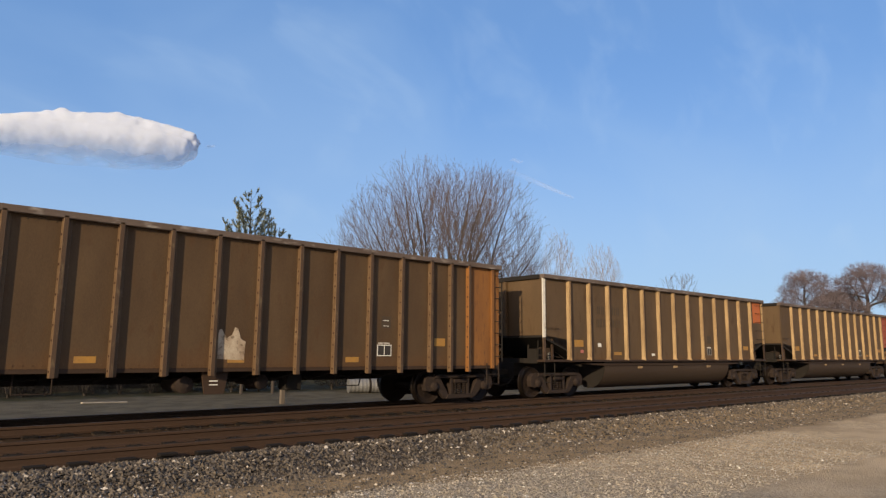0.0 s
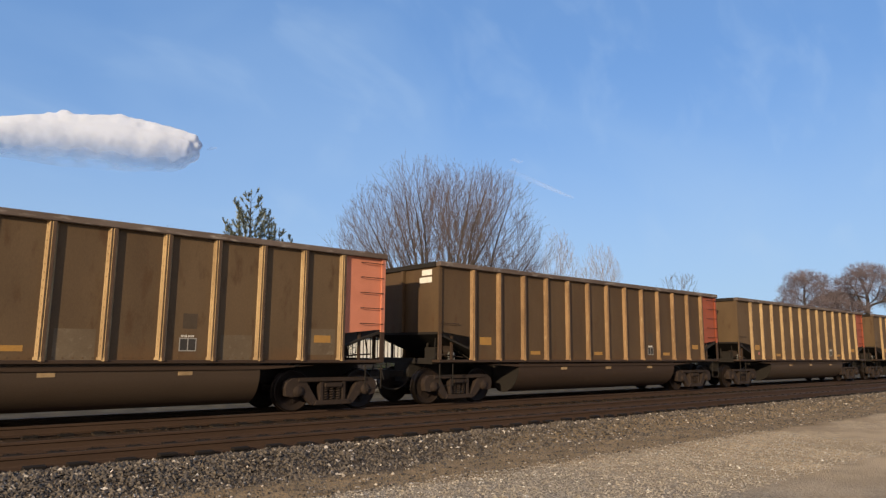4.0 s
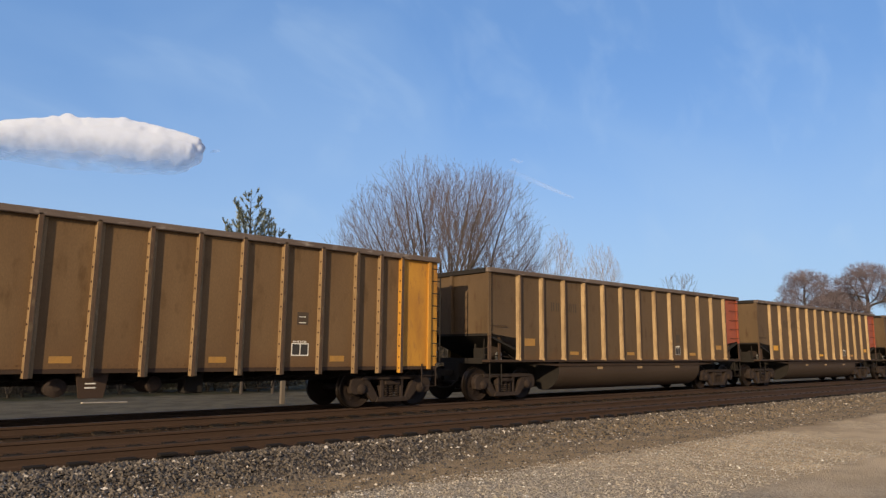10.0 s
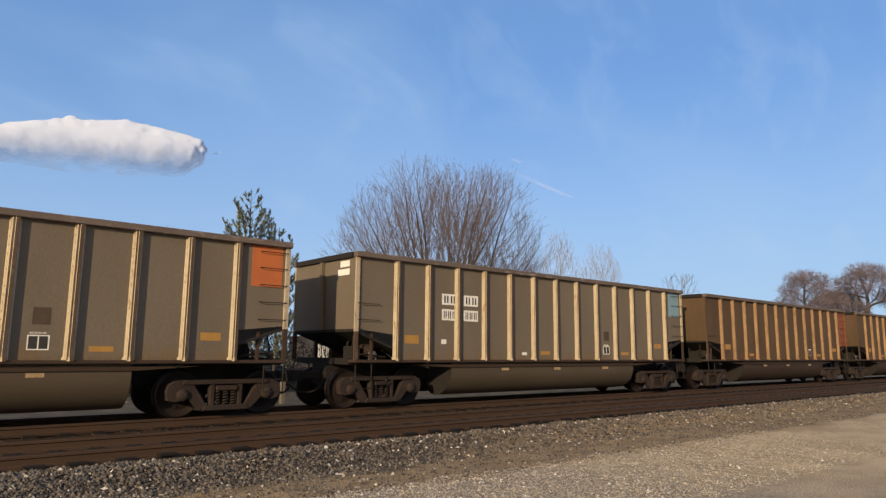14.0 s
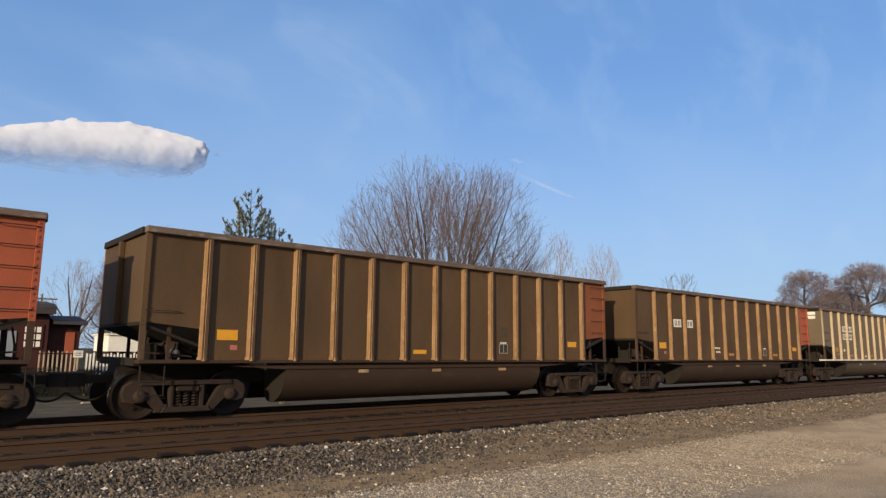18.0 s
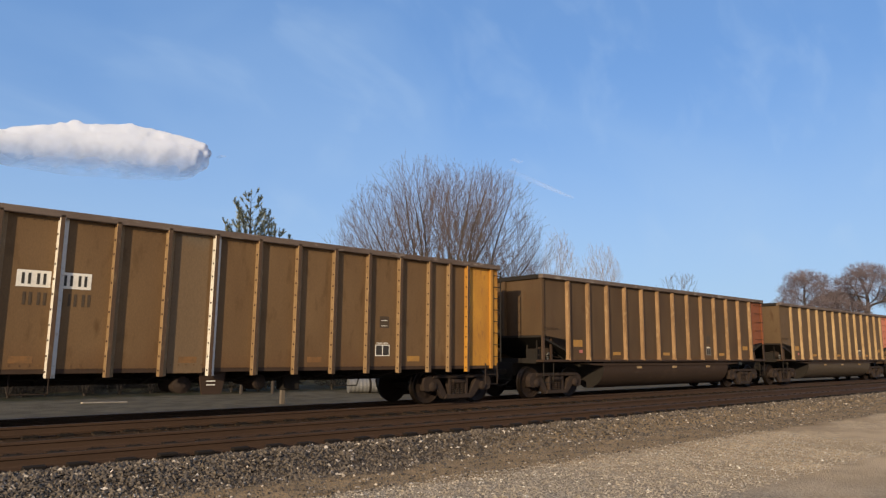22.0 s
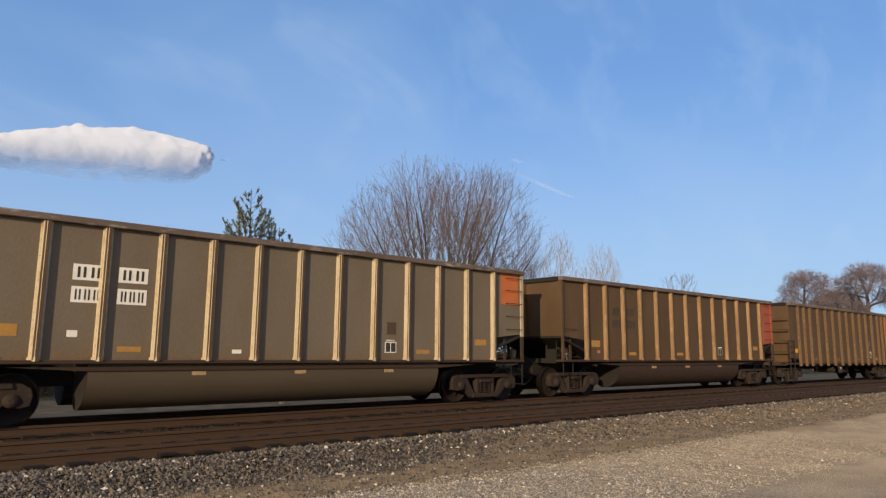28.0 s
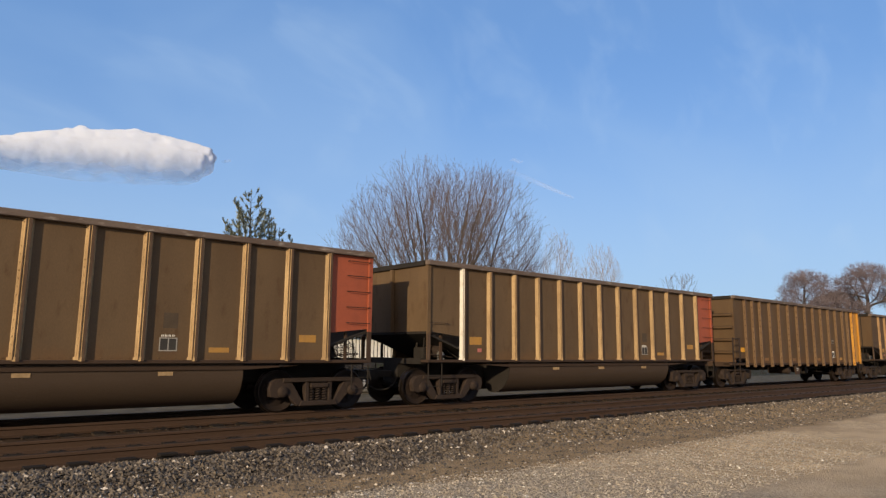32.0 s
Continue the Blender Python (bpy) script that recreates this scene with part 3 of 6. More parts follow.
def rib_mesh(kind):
    """A pressed rib: its flank towards the front end catches the sun, its outer face holds shade in a darker colour,
    and a row of bolts runs down the flange.
    """
    z0, z1 = RIB_Z[kind]
    bm = bmesh.new()
    w = 0.105 if kind == "tub" else 0.11
    if kind == "tub":
        prism(bm, [(-0.075, -SIDE), (-0.06, -SIDE - .018), (-0.03, -OUT + .006), (-0.018, -OUT + .004), (-0.010, -OUT + .028), (0.0, -OUT + .026), (0.012, -OUT), (0.068, -OUT), (0.085, -SIDE - .02), (w, -SIDE - .016), (w + .01, -SIDE)], z0, z1, "z")
        prism(bm, [(-0.095, -SIDE), (-0.08, -SIDE - .03), (0.02, -OUT - .012), (0.075, -OUT - .012), (0.11, -SIDE)], z0 - .03, z0 + .05, "z")
    else:
        prism(bm, [(-0.06, -SIDE), (-0.05, -OUT - .01), (-0.042, -OUT - .02), (0.03, -OUT - .02), (0.04, -OUT - .01), (0.055, -SIDE - .02), (w, -SIDE - .014), (w + .005, -SIDE)], z0, z1, "z")
    shell = len(bm.faces)
    n = 17 if kind == "tub" else 11
    for k in range(n):
        z = z0 + 0.12 + k * (z1 - z0 - 0.2) / (n - 1)
        if kind == "tub":
            box(bm, -0.064, -0.047, -SIDE - .054, -SIDE - .03, z - .012, z + .012)
        else:
            box(bm, -0.068, -0.04, -SIDE - .09, -SIDE - .055, z - .019, z + .019)
    me = bpy.data.meshes.new("rib")
    bmesh.ops.recalc_face_normals(bm, faces=bm.faces)
    bm.to_mesh(me)
    bm.free()
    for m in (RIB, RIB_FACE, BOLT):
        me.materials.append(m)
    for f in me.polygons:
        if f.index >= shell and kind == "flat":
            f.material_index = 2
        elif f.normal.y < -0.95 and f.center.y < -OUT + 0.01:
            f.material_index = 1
    return me


def rung(bm, x0, x1, y, z, stand=0.07, drop=0.0):
    tube(bm, [(x0, y, z), (x0, y - stand, z), (x1, y - stand, z), (x1, y, z)], 0.010, 5)


def common_parts(car, kind):
    h = HALF[kind]
    for s in (-1, 1):
        c = part("coupler_shank", coupler_mesh(), UNDER, car, "sooty automatic coupler")
        c.matrix_basis = pose(0, 0, 0, 0, 0, 0 if s > 0 else 180) @ pose(h, 0, 0)
        bm = bmesh.new()
        x0 = s * (h + 0.1)
        tube(bm, [(x0 + s * .76 * q / 10, -0.35 + .25 * (q / 10) ** 2, 0.42 + .4 * abs(q / 10 * 1.5 - .85) ** 2.2) for q in range(11)], 0.026, 6)
        part("air_hose", bm, UNDER, car, "black rubber brake hose")
    bm = bmesh.new()
    box(bm, -h - 0.05, h + 0.05, -0.33, 0.33, 0.72, 1.16)
    part("centre_sill", bm, UNDER, car)
    for x in (-TRUCK_X[kind], TRUCK_X[kind]):
        make_truck(car, x)
    # corner steps, hung from the sill at each corner
    for sx in (-1, 1):
        for sy in (-1, 1):
            bm = bmesh.new()
            xa, xb, y = sx * (h - 0.05), sx * (h - 0.50), sy * 1.5
            tube(bm, [(xa, y, 1.15), (xa, y, 0.55), (xb, y, 0.55), (xb, y, 1.15)], 0.017, 5)
            tube(bm, [(xa, y, 0.83), (xb, y, 0.83)], 0.014, 5)
            part("corner_step", bm, UNDER if kind == "tub" else TRUCK, car)


def coupler_mesh():
    if "coupler" not in _shared:
        bm = bmesh.new()
        box(bm, -0.4, 0.6, -0.09, 0.09, 0.76, 0.94, 0.01)
        prism(bm, [(0.55, -0.14), (0.72, -0.17), (0.93, -0.14), (0.93, -0.03), (0.80, 0.0), (0.80, 0.1), (0.91, 0.12), (0.88, 0.19), (0.7, 0.18), (0.55, 0.12)], 0.70, 0.98, "z")
        box(bm, 0.0, 0.06, -0.3, 0.3, 0.62, 1.06)
        tube(bm, [(0.08, -0.1, 0.95), (0.12, -0.7, 0.98), (0.12, -1.3, 0.98), (0.12, -1.38, 0.75)], 0.015, 5)
        me = bpy.data.meshes.new("coupler_shank")
        bmesh.ops.recalc_face_normals(bm, faces=bm.faces)
        bm.to_mesh(me)
        bm.free()
        _shared["coupler"] = me
    return _shared["coupler"]


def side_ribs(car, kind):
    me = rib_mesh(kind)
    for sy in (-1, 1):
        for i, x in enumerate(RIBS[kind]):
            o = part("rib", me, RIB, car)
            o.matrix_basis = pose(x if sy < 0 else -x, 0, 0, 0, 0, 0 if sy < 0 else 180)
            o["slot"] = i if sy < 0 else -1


def rivets(bm, ribs, s, rows):
    """Rows of small rivet heads on the sheet, five to each bay."""
    for a, b in zip(ribs, ribs[1:]):
        for k in range(5):
            x = a + (b - a) * (.2 + .16 * k)
            for z in rows:
                box(bm, x - .013, x + .013, *sorted((s * SIDE, s * (SIDE + .012))), z - .013, z + .013)


def top_frame(car, h, front=None):
    front = front or h
    for s in (-1, 1):
        bm = bmesh.new()
        y0, y1 = sorted((s * (SIDE - 0.07), s * (OUT + 0.02)))
        box(bm, -front - 0.03, h + 0.03, y0, y1, TOP - 0.14, TOP, 0.015)
        part("top_chord", bm, CHORD, car, "scuffed steel top chord")
        bm = bmesh.new()
        end = h if s > 0 else front
        x0, x1 = sorted((s * (end - 0.08), s * (end + 0.07)))
        box(bm, x0, x1, -SIDE + 0.08, SIDE - 0.08, TOP - 0.15, TOP - 0.005, 0.012)
        part("end_chord", bm, UNDER, car, "sooty end chord")


def make_tub_car():
    """A coal gondola with two rounded tubs between its trucks and sloped end sheets."""
    h = HALF["tub"]
    car = empty("coal_gondola")
    # long side sheets, end corner sheets, sills
    for s in (-1, 1):
        y0, y1 = sorted((s * (SIDE - 0.012), s * SIDE))
        bm = bmesh.new()
        box(bm, -6.015, 6.015, y0, y1, 1.24, TOP - 0.1)
        rivets(bm, RIBS["tub"], s, (1.315,))
        part("side_sheet", bm, TAUPE, car)
        for e in (-1, 1):
            bm = bmesh.new()
            prism(bm, [(e * 6.015, 1.93), (e * h, 2.07), (e * h, TOP - 0.1), (e * 6.015, TOP - 0.1)], y0, y1)
            o = part("corner_sheet", bm, TAUPE, car)
            o["end"] = e if s < 0 else 2
            # two grab irons low on the sheet
            xa, xb = sorted((e * 6.55, e * (h - 0.06)))
            for z in ((2.3, 2.72) if e * s > 0 else (2.2, 2.6, 3.0, 3.4, 3.78)):
                bm = bmesh.new()
                rung(bm, xa, xb, s * SIDE, z, -0.07 * s)
                part("grab_iron", bm, UNDER if e * s < 0 else SILL, car)["upper"] = int(e * s > 0 and z > 2.5)
        bm = bmesh.new()
        y0, y1 = sorted((s * 1.24, s * (OUT - 0.02)))
        box(bm, -h, h, y0, y1, 1.2, 1.275, 0.01)
        part("side_sill", bm, SILL, car, "rusty side sill")
    side_ribs(car, "tub")
    top_frame(car, h)
    for e in (-1, 1):
        bm = bmesh.new()
        # end wall over a slope sheet that runs inward to the floor
        box(bm, *sorted((e * h, e * (h - .02))), -SIDE + 0.014, SIDE - 0.014, 2.06, TOP - 0.02)
        o = part("end_wall", bm, TAUPE, car)
        o["end"] = 3
        bm = bmesh.new()
        prism(bm, [(e * h, 2.055), (e * 4.9, 1.16), (e * 4.9, 1.10), (e * h, 1.99)], -SIDE + 0.014, SIDE - 0.014)
        # near-black: soot, plus the shade under the corner sheet, put into the colour
        part("slope_sheet", bm, UNDER, car, "sooty sloped end sheet, shade put into its colour")
        for y in (0.0,):
            bm = bmesh.new()
            x0, x1 = sorted((e * (h + 0.005), e * (h + 0.11)))
            box(bm, x0, x1, y - 0.05, y + 0.05, 2.05, TOP - 0.16, 0.01)
            part("end_post", bm, TAUPE, car)["end"] = 3
        for s in (-1, 1):
            bm = bmesh.new()
            x0, x1 = sorted((e * (h - 0.10), e * (h + 0.015)))
            y0, y1 = sorted((s * (SIDE + 0.004), s * (SIDE + 0.045)))
            box(bm, x0, x1, y0, y1, 1.99, TOP - 0.14, 0.005)
            bolts(bm, [(e * (h - 0.075), s * (SIDE + .045) if s < 0 else SIDE + .06, 2.1 + .135 * k) for k in range(14)])
            o = part("corner_post", bm, RIB, car)
            o["corner"] = e if s < 0 else 2
            bm = bmesh.new()
            box(bm, x0, x1, y0, y1, 1.275, 1.985, 0.005)
            part("post_foot", bm, RIB_FACE if e < 0 else SILL, car)
            bm = bmesh.new()
            x0, x1 = sorted((e * (h - 0.62), e * (h - 0.56)))
            box(bm, x0, x1, s * 1.33 - 0.03, s * 1.33 + 0.03, 1.275, 1.98)
            part("end_strut", bm, SILL, car)
        # rods, pipes and a brake lever on the open platform
        for x, y, za, zb, rr in ((h - .2, -1.1, 1.19, 1.9, .018), (h - .42, -.5, 1.19, 1.75, .03), (h - .75, -1.15, 1.19, 1.62, .016), (h - .95, -.9, 1.19, 1.5, .022)):
            bm = bmesh.new()
            tube(bm, [(e * x, y, za), (e * x, y, (za + zb) / 2), (e * (x - .06), y + .04, zb)], rr, 6)
            part("brake_rod", bm, UNDER, car)
        bm = bmesh.new()
        tube(bm, [(e * (h - .15), -1.2, 1.42), (e * (h - .6), -1.22, 1.4), (e * (h - 1.1), -1.2, 1.34)], .02, 6)
        part("train_pipe", bm, TRUCK, car)
        # open end platform
        bm = bmesh.new()
        x0, x1 = sorted((e * 4.9, e * h))
        box(bm, x0, x1, -1.24, 1.24, 1.15, 1.19)
        box(bm, *sorted((e * (h - 0.12), e * h)), -1.24, 1.24, 1.19, 1.31)
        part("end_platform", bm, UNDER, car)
    # brake gear on the leading platform
    bm = bmesh.new()
    prof = [(-0.3, 0.16), (-0.28, 0.19), (0.0, 0.19), (0.05, 0.14), (0.35, 0.13), (0.37, 0.08)]
    lathe(bm, prof, 14)
    o = part("brake_cylinder", bm, TRUCK, car, "brake cylinder")
    o.matrix_basis = pose(-6.5, -0.72, 1.5, 0, 0, 60)
    # a pale cast housing with a round cover between the post and the first rib
    bm = bmesh.new()
    lathe(bm, [(-.07, .03), (-.065, .075), (-.02, .1), (.05, .105), (.08, .07)], 12)
    box(bm, -.1, -.055, -.03, .05, -.2, .0, .008)
    box(bm, .055, .1, -.03, .05, -.2, .0, .008)
    o = part("brake_housing", bm, DULL_GALV, car, "dull grey cast housing")
    o.matrix_basis = pose(-6.42, -1.1, 1.41)
    bm = bmesh.new()
    box(bm, -6.98, -6.72, -1.0, -0.62, 1.19, 1.62, 0.02)
    tube(bm, [(-6.85, -0.7, 1.5), (-6.2, -0.9, 1.62), (-5.8, -1.1, 1.3)], 0.02, 5)
    part("brake_valve", bm, UNDER, car)
    bm = bmesh.new()
    lathe(bm, [(-0.42, 0.10), (-0.40, 0.2), (0.40, 0.2), (0.42, 0.10)], 14)
    o = part("air_reservoir", bm, UNDER, car)
    o.matrix_basis = pose(6.55, -0.3, 1.46)
    # tubs
    for s in (-1, 1):
        bm = bmesh.new()
        prof = [(1.40, 1.19), (1.40, 0.90), (1.35, 0.72), (1.26, 0.54), (1.10, 0.38), (0.92, 0.28), (0.72, 0.25), (0.55, 0.28), (0.42, 0.42), (0.36, 0.66), (0.36, 1.19)]
        prof = [(s * a, b) for a, b in prof]
        lo = [bm.verts.new((-4.12 - 0.0 * b, a, b)) for a, b in prof]
        hi = [bm.verts.new((4.12, a, b)) for a, b in prof]
        n = len(prof)
        for i in range(n - 1):
            f = bm.faces.new((lo[i], lo[i + 1], hi[i + 1], hi[i]))
            f.smooth = True
        for ring, off in ((lo, -.002), (hi, .002)):
            cap = bmesh.new()
            prism(cap, [(v.co.y, v.co.z) for v in ring], ring[0].co.x + off - .004, ring[0].co.x + off + .004, "x")
            # near-black colour stands for the shade of the truck on this plate
            part("tub_end", cap, UNDER, car, "tub end plate with the truck's shade in its colour")
        o = part("tub", bm, TUB, car, "rounded dusty belly tub")
        o["tub"] = 1
        bm = bmesh.new()
        y0, y1 = sorted((s * 1.2, s * 1.44))
        prism(bm, [(-5.4, 1.14), (5.4, 1.14), (4.2, 1.06), (-4.2, 1.06)], y0, y1)
        part("tub_flange", bm, SILL, car)
        for x in (-2.1, 0.15, 2.55):
            if s < 0:
                bm = bmesh.new()
                box(bm, x - 0.14, x + 0.14, -1.41, -1.33, 0.95, 1.03)
                o = part("tub_plate", bm, RIB, car, "small pale plate")
    common_parts(car, "tub")
    return car


def make_flat_car():
    """A flat-bottomed coal gondola with deep ribs and its running gear in the open."""
    h = HALF["flat"]
    car = empty("coal_gondola")
    for s in (-1, 1):
        y0, y1 = sorted((s * (SIDE - 0.012), s * SIDE))
        bm = bmesh.new()
        box(bm, -6.02, 6.02, y0, y1, 1.08, TOP - 0.1)
        rivets(bm, RIBS["flat"][1:-1], s, (1.15, TOP - 0.21))
        part("side_sheet", bm, OCHRE, car)
        for e in (-1, 1):
            h = HALF["flat"] if e > 0 else FRONT
            bm = bmesh.new()
            x0, x1 = sorted((e * 6.02, e * h))
            box(bm, x0, x1, y0, y1, 1.08 if e > 0 else 1.3, TOP - 0.1)
            o = part("corner_sheet", bm, OCHRE, car)
            o["end"] = e if s < 0 else 2
            if e > 0:
                bm = bmesh.new()
                x0, x1 = sorted((e * (h - 0.34), e * (h - 0.24)))
                ya, yb = sorted((s * (SIDE + .002), s * (OUT - 0.03)))
                box(bm, x0, x1, ya, yb, 1.0, TOP - 0.14, 0.008)
                o = part("end_rib", bm, OCHRE, car)
                o["end"] = e if s < 0 else 2
            bm = bmesh.new()
            xa, xb = sorted((e * (h - 0.24), e * (h + 0.02)))
            for k in range(8):
                z = 1.35 + k * 0.34
                tube(bm, [(xa, s * (SIDE + 0.1), z), (xb, s * (SIDE + 0.1), z)], 0.014, 5)
            tube(bm, [(xb, s * (SIDE + 0.1), 1.2), (xb, s * (SIDE + 0.1), TOP - 0.2)], 0.02, 5)
            if e > 0 or s > 0:
                part("side_ladder", bm, UNDER, car, "dark steel ladder")
            else:
                bm.free()
                bm = bmesh.new()
                xa, xb, y = -h - 0.33, -h + 0.24, -OUT + 0.03
                for z in (1.32, 1.6, 1.88, 2.16):
                    tube(bm, [(xa, y, z), (xb, y, z)], 0.016, 5)
                for x in (xa, xb):
                    box(bm, x - .03, x + .03, y - .02, y + .02, 1.15, 2.2)
                part("side_ladder", bm, TRUCK, car, "low ladder frame at the corner")
        bm = bmesh.new()
        y0, y1 = sorted((s * 1.1, s * SIDE))
        box(bm, -HALF["flat"] - .1, HALF["flat"], y0, y1, 1.0, 1.09)
        part("side_sill", bm, SILL, car, "rusty side sill")
    side_ribs(car, "flat")
    top_frame(car, HALF["flat"], FRONT)
    for e in (-1, 1):
        h = HALF["flat"] if e > 0 else FRONT
        bm = bmesh.new()
        x0, x1 = sorted((e * (h - 0.02), e * h))
        box(bm, x0, x1, -SIDE + 0.014, SIDE - 0.014, 1.12, TOP - 0.02)
        o = part("end_wall", bm, OCHRE, car)
        o["end"] = 3
        for z in (1.55, 2.1, 2.65, 3.2):
            bm = bmesh.new()
            x0, x1 = (h + 0.003, h + 0.13)
            prism(bm, [(e * x0, z - .09), (e * x1, z - .03), (e * x1, z + .03), (e * x0, z + .09)], -SIDE + 0.05, SIDE - 0.05)
            part("end_stiffener", bm, BROWN, car)
        bm = bmesh.new()
        box(bm, *sorted((e * (h - .1), e * (HALF["flat"] + 0.1))), -1.35, 1.35, 0.95, 1.14)
        part("end_sill", bm, SILL, car)
        bm = bmesh.new()
        for y in (1.1, 1.3):
            tube(bm, [(e * (h + 0.15), y, 1.2), (e * (h + 0.15), y, TOP + 0.02)], 0.02, 5)
        for k in range(8):
            tube(bm, [(e * (h + 0.15), 1.1, 1.35 + k * .34), (e * (h + 0.15), 1.3, 1.35 + k * .34)], 0.013, 5)
        part("end_ladder", bm, UNDER, car)
    bm = bmesh.new()
    box(bm, -FRONT + 0.05, HALF["flat"] - 0.05, -1.1, 1.1, 1.02, 1.10)
    part("floor_pan", bm, UNDER, car, "sooty underfloor")
    for x in [-4.70 + 0.94 * i for i in range(11)]:
        bm = bmesh.new()
        prism(bm, [(-1.36, 1.0), (1.36, 1.0), (1.3, 0.93), (0.4, 0.74), (-0.4, 0.74), (-1.3, 0.93)], x - 0.05, x + 0.05, "x")
        part("crossbearer", bm, UNDER, car)
    bm = bmesh.new()
    lathe(bm, [(-0.5, 0.06), (-0.45, 0.18), (0.45, 0.18), (0.5, 0.06)], 16)
    o = part("air_reservoir", bm, TRUCK, car, "dusty air tank under the floor")
    o.matrix_basis = pose(-1.35, -0.75, 0.72)
    bm = bmesh.new()
    prism(bm, [(-1.08, 1.02), (-0.52, 1.02), (-0.6, 0.52), (-1.0, 0.52)], -1.36, -1.30)
    bracket = part("bracket_plate", bm, SILL, car, "hanging bracket plate")
    for z in (.72, .8):
        bm = bmesh.new()
        box(bm, -.92, -.74, -1.366, -1.359, z - .012, z + .012)
        part("stencilled_line", bm, WHITE, bracket)
    bm = bmesh.new()
    tube(bm, [(-4.3, -1.28, .98), (-4.3, -1.28, .62), (-3.7, -1.28, .62), (-3.7, -1.28, .98)], 0.016, 5)
    part("hanger_rod", bm, TRUCK, car)
    bm = bmesh.new()
    lathe(bm, [(-0.3, 0.12), (-0.28, 0.17), (0.1, 0.17), (0.16, 0.1), (0.5, 0.06)], 14)
    o = part("brake_cylinder", bm, TRUCK, car, "brake cylinder")
    o.matrix_basis = pose(0.3, -0.75, 0.74, 0, 0, 20)
    bm = bmesh.new()
    box(bm, 1.0, 1.4, -0.95, -0.55, 0.52, 0.98, 0.03)
    tube(bm, [(-4.4, -0.8, 0.86), (-2.6, -0.8, 0.86), (0.4, -0.78, 0.8), (4.4, -0.8, 0.86)], 0.022, 5)
    tube(bm, [(2.2, -1.0, 0.98), (2.3, -1.0, 0.6), (2.9, -1.0, 0.6), (3.0, -1.0, 0.98)], 0.018, 5)
    part("brake_valve", bm, UNDER, car)
    common_parts(car, "flat")
    return car


# ---- markings ----
def plate(car, name, x0, x1, z0, z1, material, label="", depth=0.004):
    key = (name, round(x1 - x0, 3), round(z1 - z0, 3), depth, material.name)
    if key not in _shared:
        bm = bmesh.new()
        w, hh = (x1 - x0) / 2, (z1 - z0) / 2
        box(bm, -w, w, -SIDE - depth, -SIDE + 0.003, -hh, hh)
        me = bpy.data.meshes.new(name)
        bmesh.ops.recalc_face_normals(bm, faces=bm.faces)
        bm.to_mesh(me)
        bm.free()
        me.materials.append(material)
        _shared[key] = me
    o = part(name, _shared[key], None, car, label)
    o.matrix_basis = pose((x0 + x1) / 2, 0, (z0 + z1) / 2 * LOW)
    return o


def bars(car, x0, x1, z0, z1, count, material, seed, depth=0.007):
    """A row of plain upright bars in the size and colour of painted characters."""
    z0, z1 = z0 * LOW, z1 * LOW
    bm = bmesh.new()
    step = (x1 - x0) / count
    for i in range(count):
        for q in (0.2, 0.62):
            a = x0 + step * (i + q)
            box(bm, a, a + step * 0.2, -SIDE - depth, -SIDE, z0, z1)
    o = part("painted_mark", bm, material, car)
    o["kind"] = "stuff"
    return o


def stencil_box(car, x, z, w=0.34, hh=0.26, material=None):
    bm = bmesh.new()
    t = 0.02
    m = material or WHITE
    y0, y1 = -SIDE - 0.006, -SIDE + 0.002
    for a, b, c, d in ((x - w / 2, x + w / 2, z - hh / 2, z - hh / 2 + t), (x - w / 2, x + w / 2, z + hh / 2 - t, z + hh / 2), (x - w / 2, x - w / 2 + t, z - hh / 2 + t, z + hh / 2 - t), (x + w / 2 - t, x + w / 2, z - hh / 2 + t, z + hh / 2 - t), (x - t / 2, x + t / 2, z - hh / 2 + t, z + hh / 2 - t)):
        box(bm, a, b, y0, y1, c, d)
    bmesh.ops.translate(bm, verts=bm.verts, vec=(0, 0, z * (LOW - 1)))
    part("data_stencil", bm, m, car, "white outlined data stencil")
    plate(car, "stencil_field", x - w / 2 + t, x + w / 2 - t, z - hh / 2 + t, z + hh / 2 - t, DARKMARK, depth=0.003)
    bars(car, x - w / 2 + 0.02, x + w / 2 - 0.05, z + hh / 2 + 0.03, z + hh / 2 + 0.07, 4, WHITE, 3)


